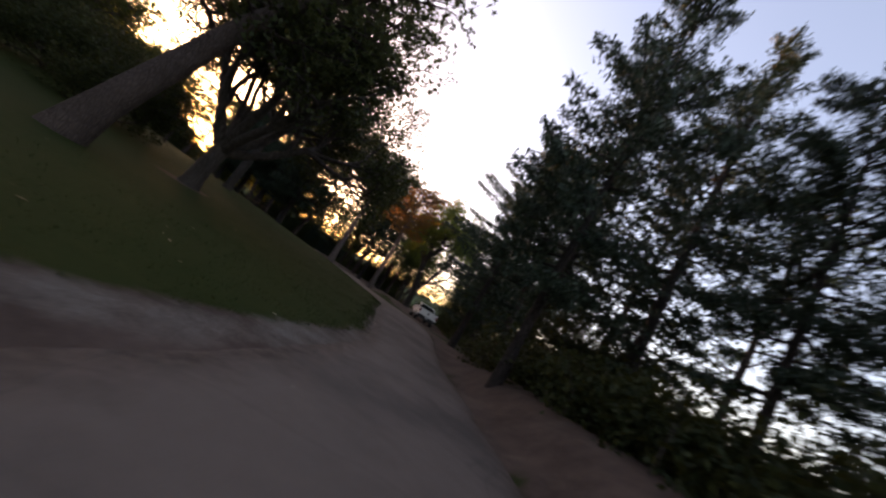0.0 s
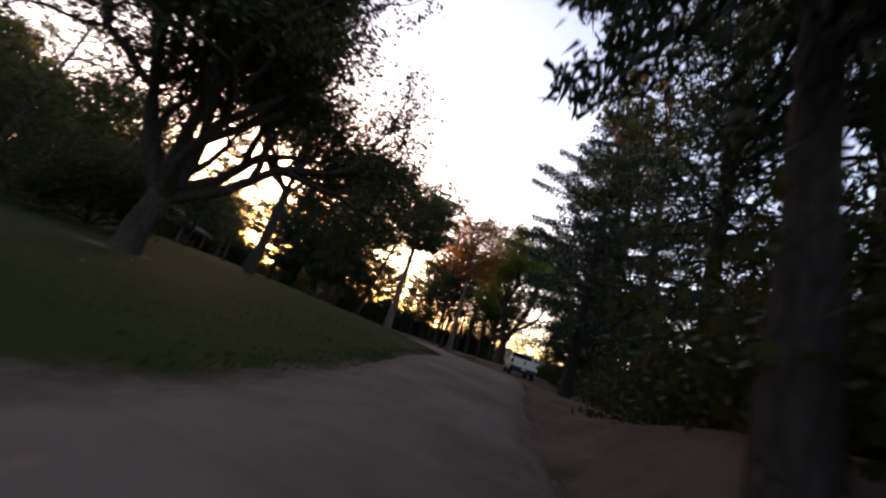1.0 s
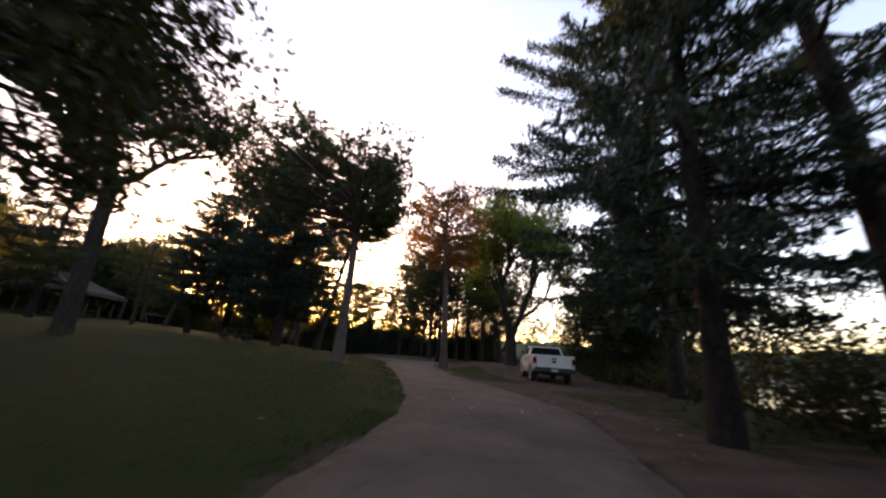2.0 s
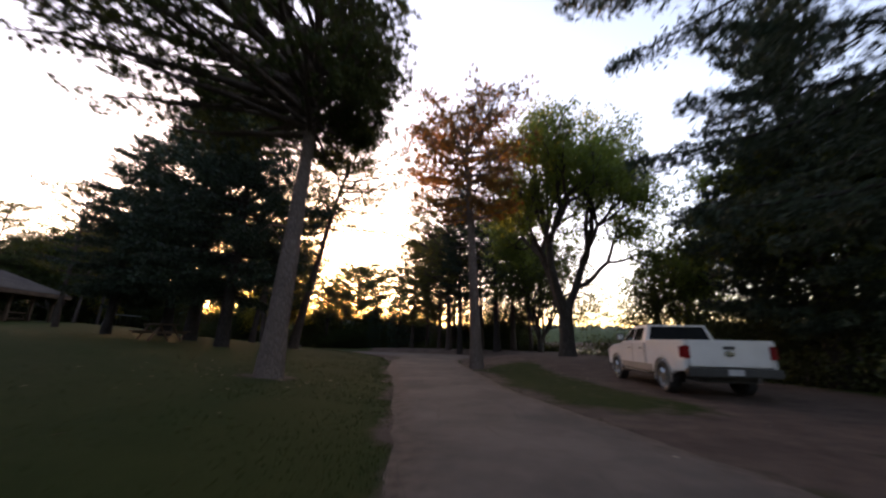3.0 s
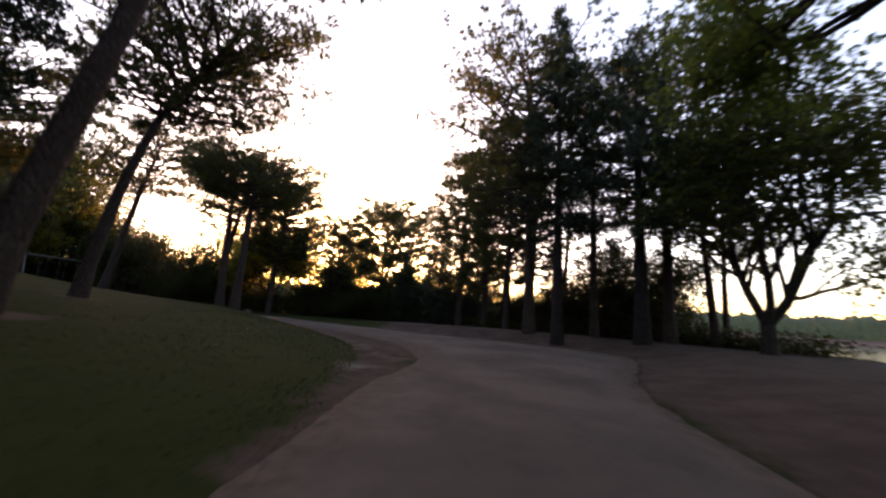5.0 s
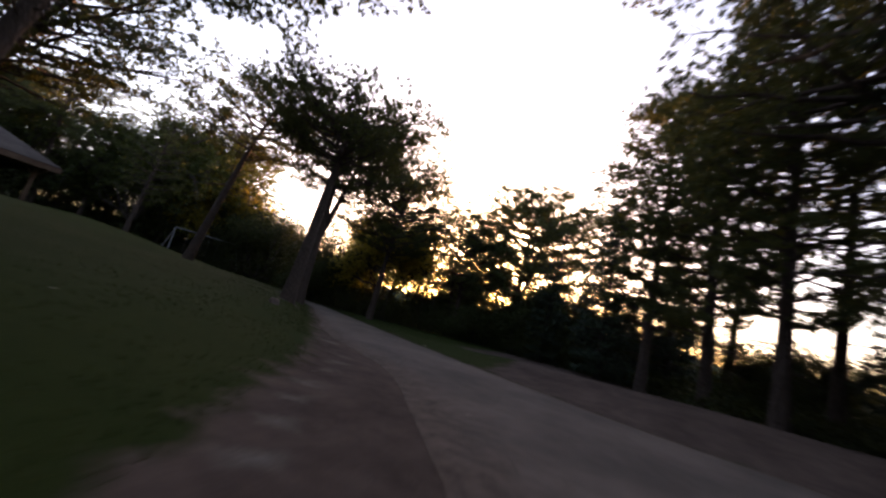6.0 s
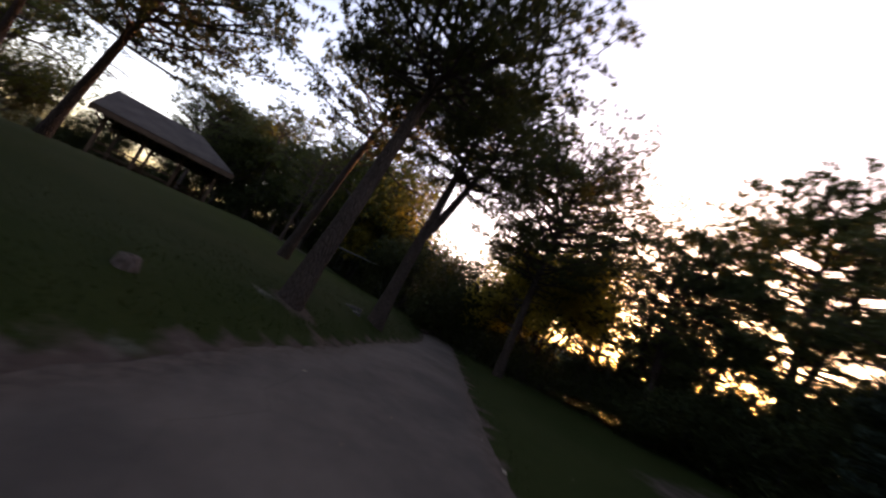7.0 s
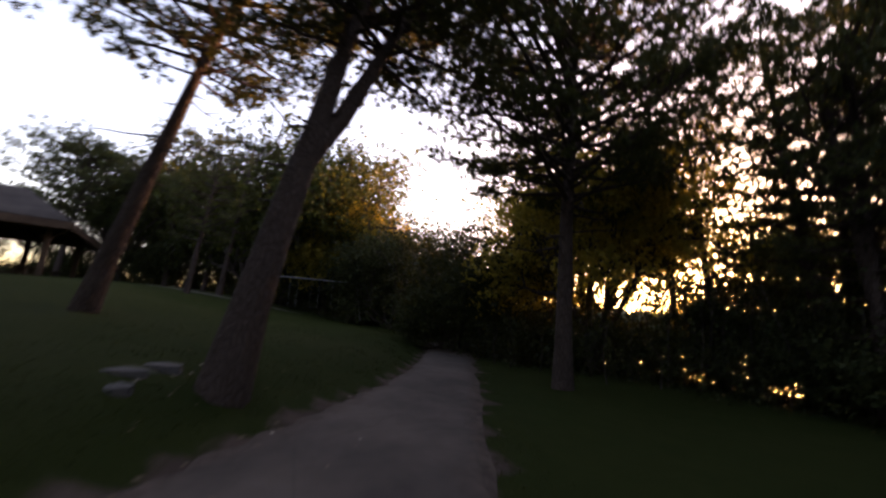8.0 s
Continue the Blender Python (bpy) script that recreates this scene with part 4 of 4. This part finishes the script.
def build_pickup(m):
    t = thing("pickup_truck", m, "white crew cab pickup truck parked on the dirt lot", "truck")
    front = [(1.03, 0.5), (1.03, 1.3), (3.02, 1.29), (3.3, 1.25), (4.2, 1.18), (4.5, 1.08), (4.6, 0.95), (4.62, 0.62), (4.5, 0.5)] + arch(3.68, 0.5) + [(3.05, 0.48)]
    body = part("body", softened(plate(bmesh.new(), front, 1.94), 0.04, 0.5, 3), PAINT, t)
    for sx in (-1, 1):
        side = [(0.99, 0.5), (0.99, 1.33), (-1.16, 1.33), (-1.2, 1.25), (-1.18, 0.62), (-0.62, 0.58)] + arch(0, 0.5)[::-1] + [(0.62, 0.48)]
        part("bed_side", softened(plate(bmesh.new(), side, 0.09, at=sx * 0.925), 0.02), PAINT, t)
    part("bed_floor", box(bmesh.new(), (-0.88, -1.14, 0.7), (0.88, 0.99, 0.76)), BLACK, t)
    part("bed_front", box(bmesh.new(), (-0.88, 0.94, 0.76), (0.88, 1.0, 1.3), 0.01), PAINT, t)
    gate = part("tailgate", box(bmesh.new(), (-0.86, -1.2, 0.72), (0.86, -1.12, 1.33), 0.025), PAINT, t)
    part("gate_handle", box(bmesh.new(), (-0.12, -1.222, 1.12), (0.12, -1.2, 1.19), 0.008), BLACK, gate)
    bm = bmesh.new()
    bmesh.ops.create_cone(bm, cap_ends=True, segments=20, radius1=0.075, radius2=0.07, depth=0.02, matrix=pose(0, -1.207, 1.02, 90) @ Matrix.Diagonal((1.6, 1, 1, 1)))
    part("emblem", bm, CHROME, gate, "plain oval badge")
    bm = bmesh.new()
    lo, hi = [(-0.95, 1.03), (0.95, 3.06)], [(-0.79, 1.14), (0.79, 2.38)]
    low = [bm.verts.new((x, y, 1.28)) for x, y in ((-0.95, 1.03), (0.95, 1.03), (0.95, 3.06), (-0.95, 3.06))]
    top = [bm.verts.new((x, y, 1.79)) for x, y in ((-0.76, 1.16), (0.76, 1.16), (0.76, 2.3), (-0.76, 2.3))]
    bm.faces.new(low[::-1])
    bm.faces.new(top)
    for i in range(4):
        bm.faces.new((low[i], low[(i + 1) % 4], top[(i + 1) % 4], top[i]))
    cab = part("cab", softened(bm, 0.05, 0.3, 3), PAINT, t)

    def pane(name, corners, lift):
        b = bmesh.new()
        c = [Vector(p) for p in corners]
        n = (c[1] - c[0]).cross(c[3] - c[0]).normalized()
        back = [b.verts.new(p - n * 0.01) for p in c]
        face = [b.verts.new(p + n * lift) for p in c]
        b.faces.new(face)
        b.faces.new(back[::-1])
        for i in range(4):
            b.faces.new((back[i], back[(i + 1) % 4], face[(i + 1) % 4], face[i]))
        bmesh.ops.recalc_face_normals(b, faces=b.faces)
        return part(name, b, TINT, cab)

    def on_side(sx, y, z):
        k = (z - 1.28) / 0.51
        return (sx * (0.95 - 0.19 * k), y, z)

    for sx in (-1, 1):
        for name, quad in (("rear_door_window", [(1.32, 1.33), (2.0, 1.33), (2.0, 1.715), (1.4, 1.715)]), ("front_door_window", [(2.07, 1.33), (2.86, 1.33), (2.34, 1.715), (2.07, 1.715)])):
            pts = [on_side(sx, *q) for q in (quad if sx > 0 else quad[::-1])]
            pane(name, pts, 0.006)
    pane("rear_window", [(-0.82, 1.042, 1.36), (0.82, 1.042, 1.36), (0.7, 1.142, 1.735), (-0.7, 1.142, 1.735)], 0.012)
    pane("windscreen", [(0.84, 2.99, 1.34), (-0.84, 2.99, 1.34), (-0.7, 2.42, 1.715), (0.7, 2.42, 1.715)], 0.014)
    for sx in (-1, 1):
        x = sx * 0.975
        part("lower_trim", box(bmesh.new(), (min(x, x + sx * 0.012), 0.62, 0.49), (max(x, x + sx * 0.012), 3.06, 0.68), 0.004), TRIM, t, "grey lower door trim")
        part("running_board", box(bmesh.new(), (min(sx * 0.86, sx * 1.06), 0.8, 0.4), (max(sx * 0.86, sx * 1.06), 3.0, 0.45), 0.015), CHROME, t)
        for y in (1.12, 2.06):
            part("door_seam", box(bmesh.new(), (min(x, x + sx * 0.006), y - 0.006, 0.52), (max(x, x + sx * 0.006), y + 0.006, 1.28)), BLACK, body)
            part("door_handle", box(bmesh.new(), (min(x, x + sx * 0.045), y + 0.08, 1.09), (max(x, x + sx * 0.045), y + 0.3, 1.125), 0.01), CHROME, body)
        mirror = part("side_mirror", box(bmesh.new(), (min(sx * 0.95, sx * 1.2), 2.72, 1.32), (max(sx * 0.95, sx * 1.2), 2.82, 1.56), 0.03), BLACK, t)
        part("mirror_glass", box(bmesh.new(), (min(sx * 1.0, sx * 1.18), 2.712, 1.36), (max(sx * 1.0, sx * 1.18), 2.72, 1.53)), CHROME, mirror)
        part("tail_lamp", box(bmesh.new(), (min(sx * 0.83, sx * 0.985), -1.225, 0.9), (max(sx * 0.83, sx * 0.985), -1.0, 1.2), 0.02), LAMP_RED, t, "red tail lamp")
        part("headlamp", box(bmesh.new(), (min(sx * 0.66, sx * 0.985), 4.42, 0.84), (max(sx * 0.66, sx * 0.985), 4.63, 1.04), 0.02), LAMP_CLEAR, t)
        for y in (0.0, 3.68):
            ring = [(0.4 + math.sin(a) * 0.47, y + math.cos(a) * 0.47) for a in np.linspace(-0.2, math.pi + 0.2, 14)]
            b = bmesh.new()
            for (z1, y1), (z2, y2) in zip(ring, ring[1:]):
                rod(b, (sx * 0.985, y1, z1), (sx * 0.985, y2, z2), 0.03, 5)
            part("wheel_arch", b, TRIM, t)
            part("wheel_well", box(bmesh.new(), (min(sx * 0.5, sx * 0.9), y - 0.47, 0.3), (max(sx * 0.5, sx * 0.9), y + 0.47, 0.84), 0.12), BLACK, t)
            wheel = new("wheel")
            wheel.parent = t
            wheel.location = (sx * 0.86, y, 0.4)
            b = bmesh.new()
            prof = [(0.27, -0.12), (0.36, -0.14), (0.395, -0.11), (0.4, -0.05), (0.4, 0.05), (0.395, 0.11), (0.36, 0.14), (0.27, 0.12)]
            rows = []
            for a in np.linspace(0, 2 * math.pi, 28, endpoint=False):
                rows.append([b.verts.new((w, r * math.cos(a), r * math.sin(a))) for r, w in prof])
            for i in range(28):
                for k in range(8):
                    b.faces.new((rows[i][k], rows[i][(k + 1) % 8], rows[(i + 1) % 28][(k + 1) % 8], rows[(i + 1) % 28][k]))
            bmesh.ops.recalc_face_normals(b, faces=b.faces)
            part("tyre", b, RUBBER, wheel, smoothed=True)
            b = bmesh.new()
            bmesh.ops.create_cone(b, cap_ends=True, segments=24, radius1=0.1, radius2=0.085, depth=0.06, matrix=pose(sx * 0.085, 0, 0, 0, 90))
            for k in range(6):
                a = k * math.pi / 3
                rod(b, (sx * 0.08, 0.08 * math.cos(a), 0.08 * math.sin(a)), (sx * 0.095, 0.265 * math.cos(a), 0.265 * math.sin(a)), 0.035, 6, 0.028)
            for a in np.linspace(0, 2 * math.pi, 24, endpoint=False):
                c = a + 2 * math.pi / 24
                rod(b, (sx * 0.1, 0.265 * math.cos(a), 0.265 * math.sin(a)), (sx * 0.1, 0.265 * math.cos(c), 0.265 * math.sin(c)), 0.022, 5)
            part("rim", b, CHROME, wheel, "bright six-spoke rim")
            b = bmesh.new()
            bmesh.ops.create_cone(b, cap_ends=True, segments=20, radius1=0.26, radius2=0.26, depth=0.05, matrix=pose(0, 0, 0, 0, 90))
            part("brake_disc", b, BLACK, wheel)
    part("rear_bumper", box(bmesh.new(), (-0.97, -1.34, 0.5), (0.97, -1.14, 0.7), 0.03), BLACK, t, "dark rear bumper")
    part("number_plate", box(bmesh.new(), (-0.16, -1.352, 0.55), (0.16, -1.34, 0.68), 0.004), CONCRETE_PLATE, t, "pale blank plate")
    part("front_bumper", box(bmesh.new(), (-0.97, 4.55, 0.42), (0.97, 4.72, 0.66), 0.04), CHROME, t)
    grille = part("grille", box(bmesh.new(), (-0.62, 4.58, 0.74), (0.62, 4.64, 1.06), 0.015), BLACK, t)
    for z in (0.8, 0.9, 1.0):
        part("grille_bar", box(bmesh.new(), (-0.6, 4.63, z - 0.02), (0.6, 4.655, z + 0.02), 0.006), CHROME, grille)
    t.scale = (0.94, 0.94, 0.92)
    part("chassis", box(bmesh.new(), (-0.6, -1.05, 0.36), (0.6, 4.4, 0.52), 0.03), BLACK, t)
    for y in (0.0, 3.68):
        part("axle", rod(bmesh.new(), (-0.8, y, 0.4), (0.8, y, 0.4), 0.05), BLACK, t)
    return t


build_pickup(pose(6.71, 15.3, height(6.5, 15.5), 0, 0, -6.2))


# ---- picnic shelter ----
SHINGLE = speckled("grey_shingle", (0.034, 0.029, 0.026), (0.076, 0.064, 0.056), 25, 1.2, 0.95, 0.7, 0.03)
TIMBER = speckled("brown_timber", (0.05, 0.032, 0.022), (0.12, 0.08, 0.055), 18, 1.5, 0.8, 0.3)
CONCRETE = speckled("concrete", (0.2, 0.19, 0.18), (0.34, 0.33, 0.31), 30, 1.0, 0.9, 0.3)
for m in (SHINGLE, TIMBER, CONCRETE):
    m.node_tree.nodes["Principled BSDF"].inputs["Specular IOR Level"].default_value = 0.08
GREY_PIPE = speckled("grey_pipe", (0.08, 0.08, 0.08), (0.16, 0.156, 0.15), 20, 2, 0.6, 0.1)


def slab(corners, thick):
    """A plate of even thickness on the given corners, grown upwards."""
    bm = bmesh.new()
    low = [bm.verts.new(p) for p in corners]
    high = [bm.verts.new(Vector(p) + Vector((0, 0, thick))) for p in corners]
    n = len(low)
    bm.faces.new(low[::-1])
    bm.faces.new(high)
    for i in range(n):
        bm.faces.new((low[i], low[(i + 1) % n], high[(i + 1) % n], high[i]))
    bmesh.ops.recalc_face_normals(bm, faces=bm.faces)
    return bm


def build_shelter(x, y, rz):
    z = SHELTER_FLOOR - 0.06
    t = thing("picnic_shelter", pose(x, y, z, 0, 0, rz), "open timber picnic shelter with low grey shingled roof", "shelter")
    hx, hy, eave, ridge, over = 2.9, 3.0, 2.5, 4.25, 0.7
    ex, ey, hip = hx + over, hy + 0.5, 2.4     # eaves, and the ridge's setback at the hipped north end
    part("floor_slab", box(bmesh.new(), (-hx, -hy, -0.9), (hx, hy, 0.06), 0.02), CONCRETE, t)
    sides = [[(sx * ex, -ey, eave), (sx * ex, ey, eave), (0, ey - hip, ridge), (0, -ey, ridge)] for sx in (-1, 1)]
    sides.append([(-ex, ey, eave), (ex, ey, eave), (0, ey - hip, ridge), (0, ey - hip, ridge)])
    for a, b, c, d in [[Vector(p) for p in side] for side in sides]:
        roof = part("roof_slope", slab([a, b, c, d] if c != d else [a, b, c], 0.12), SHINGLE, t)
        for k in range(12):
            f, g = k / 12, (k + 1) / 12 - 0.004
            course = [a.lerp(d, f), b.lerp(c, f), b.lerp(c, g), a.lerp(d, g)]
            lift = Vector((0, 0, 0.125))
            part("shingle_course", slab([p + lift + Vector((0, 0, 0.02 if n < 2 else 0.004)) for n, p in enumerate(course)], 0.012), SHINGLE, roof)
    for sx in (-1, 1):
        part("fascia", box(bmesh.new(), (sx * (ex + 0.03) - 0.025, -ey - 0.02, eave - 0.2), (sx * (ex + 0.03) + 0.025, ey + 0.02, eave + 0.1), 0.008), TIMBER, t)
        part("beam", box(bmesh.new(), (sx * hx - 0.09, -hy, eave - 0.2), (sx * hx + 0.09, hy, eave + 0.06), 0.01), TIMBER, t)
        for k in range(4):
            py = -hy + 0.2 + k * (2 * hy - 0.4) / 3
            part("post", box(bmesh.new(), (sx * hx - 0.09, py - 0.09, 0.04), (sx * hx + 0.09, py + 0.09, eave - 0.18), 0.012), TIMBER, t)
            for sy in (-1, 1):
                part("brace", rod(bmesh.new(), (sx * hx, py, eave - 0.65), (sx * hx, py + sy * 0.5, eave - 0.15), 0.05, 6), TIMBER, t)
    for k in range(4):
        py = -hy + 0.2 + k * (2 * hy - 0.4) / 3
        part("tie_beam", box(bmesh.new(), (-hx, py - 0.06, eave - 0.02), (hx, py + 0.06, eave + 0.2), 0.01), TIMBER, t)
    part("fascia", box(bmesh.new(), (-ex, ey + 0.005, eave - 0.2), (ex, ey + 0.055, eave + 0.1), 0.008), TIMBER, t)
    part("gable", plate(bmesh.new(), [(-ex + 0.3, eave + 0.06), (ex - 0.3, eave + 0.06), (0, ridge - 0.06)], 0.06, "y", -hy - 0.2), TIMBER, t)
    for z in (0.5, 0.95):
        part("rail", box(bmesh.new(), (hx - 0.14, -hy + 0.3, z - 0.05), (hx - 0.1, hy - 2.2, z + 0.05), 0.006), TIMBER, t)
    return t


SHELTER_FLOOR = 1.78
build_shelter(-36.3, 33.3, 10)


def picnic_table():
    t = thing("picnic_table", Matrix(), "weathered brown timber picnic table with two benches", "table", "picnic tables")
    for k in range(5):
        part("board", box(bmesh.new(), (-0.36 + 0.15 * k, -0.9, 0.71), (-0.36 + 0.15 * k + 0.14, 0.9, 0.75), 0.006), TIMBER, t)
    for sx in (-1, 1):
        part("bench", box(bmesh.new(), (sx * 0.72 - 0.14, -0.9, 0.41), (sx * 0.72 + 0.14, 0.9, 0.45), 0.006), TIMBER, t)
        for y in (-0.62, 0.62):
            part("leg", rod(bmesh.new(), (sx * 0.62, y, 0.0), (sx * 0.22, y, 0.72), 0.045, 6), TIMBER, t)
    for y in (-0.56, 0.56):
        part("cross_bar", box(bmesh.new(), (-0.84, y - 0.03, 0.33), (0.84, y + 0.03, 0.41), 0.006), TIMBER, t)
    return t


first = picnic_table()
first.matrix_world = pose(-34.9, 32.0, SHELTER_FLOOR, 0, 0, 10)
for x, y, z, rz in ((-37.5, 31.8, SHELTER_FLOOR, 9), (-37.9, 34.8, SHELTER_FLOOR, 12), (-35.4, 35.0, SHELTER_FLOOR, 8), (-12.6, 22.4, None, 60)):
    copy_thing(first, pose(x, y, height(x, y) if z is None else z, 0, 0, rz))


# ---- swing frame ----
def build_swing(x, y, rz):
    z = height(x, y)
    t = thing("swing_frame", pose(x, y, z, 0, 0, rz), "grey steel pipe swing frame standing on the lawn", "swing set")
    part("top_bar", rod(bmesh.new(), (-2.4, 0, 2.2), (2.4, 0, 2.2), 0.045), GREY_PIPE, t)
    for sx in (-1, 1):
        for sy in (-1, 1):
            part("leg", rod(bmesh.new(), (sx * 2.7, sy * 0.95, -0.1), (sx * 2.4, 0, 2.2), 0.04), GREY_PIPE, t)
    for cx in (-1.2, 0.0, 1.2):
        seat = part("swing_seat", box(bmesh.new(), (cx - 0.23, -0.08, 0.5), (cx + 0.23, 0.08, 0.53), 0.01), BLACK, t)
        for sx in (-1, 1):
            part("chain", rod(bmesh.new(), (cx + sx * 0.21, 0, 0.52), (cx + sx * 0.21, 0, 2.18), 0.008, 5), GREY_PIPE, seat)
    return t


build_swing(-36.8, 47.5, 86)


# ---- small things on the lawn ----
STONE = speckled("pale_stone", (0.03, 0.028, 0.026), (0.075, 0.07, 0.066), 18, 3, 0.95, 0.6)


def flat_stone(x, y, rz, length, width):
    rng = random.Random(int(x * 100))
    bm = bmesh.new()
    rim = [(length / 2 * math.cos(a) * rng.uniform(0.85, 1.1), width / 2 * math.sin(a) * rng.uniform(0.85, 1.1)) for a in np.linspace(0, 2 * math.pi, 11, endpoint=False)]
    low = [bm.verts.new((px * 1.06, py * 1.06, -0.08)) for px, py in rim]
    high = [bm.verts.new((px, py, 0.025 + rng.uniform(-0.008, 0.008))) for px, py in rim]
    bm.faces.new(low[::-1])
    bm.faces.new(high)
    for i in range(11):
        bm.faces.new((low[i], low[(i + 1) % 11], high[(i + 1) % 11], high[i]))
    ob = part("flat_stone", softened(bm, 0.015), STONE)
    ob.matrix_world = pose(x, y, height(x, y), 0, 0, rz)
    tagged(ob, "pale flat stone lying in the grass by a pine", "stone", "flat stones")


for x, y, rz, length, width in ((-19.75, 43.75, 40, 0.75, 0.36), (-19.3, 43.45, 65, 0.62, 0.3), (-18.75, 43.6, 20, 0.4, 0.24)):
    flat_stone(x, y, rz, length, width)


def stump(x, y):
    wood = Wood()
    wood.limb([(0, 0, -0.1), (0, 0, 0.04), (0.01, 0, 0.14), (0.012, 0, 0.15)], [0.17, 0.14, 0.12, 0.02], 14)
    ob = new("tree_stump", wood.mesh("tree_stump", PALE_LIT_BARK))
    ob.matrix_world = pose(x, y, height(x, y))
    tagged(ob, "low weathered stump cut close to the lawn", "stump")


stump(-12.9, 38.9)


# ---- grass and litter ----
def build_grass():
    rng = np.random.default_rng(71)
    pts = []
    for line, sign, wide, count in ((LEFT, 1, 0.35, 26000), (RIGHT, -1, 0.35, 16000), (LEFT, 1, 2.6, 52000)):
        i = rng.integers(8, len(line) - 10, count)
        f = rng.uniform(0, 1, (count, 1))
        p = line[i] * (1 - f) + line[i + 1] * f
        d = unit(line[i + 1] - line[i])
        off = np.abs(rng.normal(0, wide, (count, 1))) - 0.12
        pts.append(p + sign * off * np.column_stack([-d[:, 1], d[:, 0]]))
    p = np.concatenate(pts)
    clump = np.array([noise.noise(Vector((x * 0.9, y * 0.9, 3.0))) for x, y in p])
    keep = (dirt_mask(p[:, 0], p[:, 1]) < 0.62) & (clump > -0.25)
    p = p[keep]
    z = land(p[:, 0], p[:, 1])
    k = len(p)
    tall = rng.uniform(0.02, 0.06, (k, 1)) * (1 + 0.5 * clump[keep][:, None])
    a = rng.uniform(0, 6.283, k)
    side = np.column_stack([np.cos(a), np.sin(a), 0 * a]) * 0.007
    root = np.column_stack([p, z - 0.01])
    tip = root + np.column_stack([rng.normal(0, 0.025, (k, 2)), tall])
    v = np.stack([root - side, root + side, tip], 1).reshape(-1, 3)
    tagged(new("grass", mesh_of("grass", v, np.arange(3 * k).reshape(-1, 3), GRASS_BLADE)), "short mown grass blades along the road and lawn", "grass", kind="stuff")


build_grass()


def build_litter():
    rng = np.random.default_rng(72)
    spots = [(-3.13, 13.7, 2.2, 110), (-18.6, 44.5, 2.0, 60), (-6, 4, 6, 30), (-7, 30, 4, 26), (5, 4, 4, 130), (6, 20, 4, 100), (-7, -13, 4, 60), (1.6, 23.5, 1.5, 60), (-1, 8, 3, 16), (-10, 42, 5, 20), (-8, 34, 6, 20)]
    p = np.concatenate([np.column_stack([rng.normal(x, s * 0.6, n), rng.normal(y, s * 0.6, n)]) for x, y, s, n in spots])
    z = np.maximum(land(p[:, 0], p[:, 1]), np.where((beside(LEFT, p[:, 0], p[:, 1]) < 0) & (beside(RIGHT, p[:, 0], p[:, 1]) > 0), 0.05, -9)) + 0.02
    c = np.column_stack([p, z])
    mat = leaf_material("dry_leaf", [(0.0, (0.1, 0.065, 0.035)), (0.6, (0.17, 0.125, 0.08)), (1.0, (0.4, 0.35, 0.27))], (0.2, 0.13, 0.06), 0.1)
    a = rng.uniform(0, 6.283, len(c))
    d = np.column_stack([np.cos(a), np.sin(a), rng.uniform(-0.25, 0.25, len(c))])
    e = np.column_stack([-np.sin(a), np.cos(a), rng.uniform(-0.25, 0.25, len(c))])
    s = rng.uniform(0.018, 0.05, (len(c), 1))
    v = np.stack([c - d * s, c + e * s * 0.6, c + d * s, c - e * s * 0.6], 1).reshape(-1, 3)
    tagged(new("fallen_leaves", mesh_of("fallen_leaves", v, np.arange(len(v)).reshape(-1, 4), mat)), "dry pale leaves and chips strewn on lawn and dirt", "leaves", kind="stuff")


build_litter()
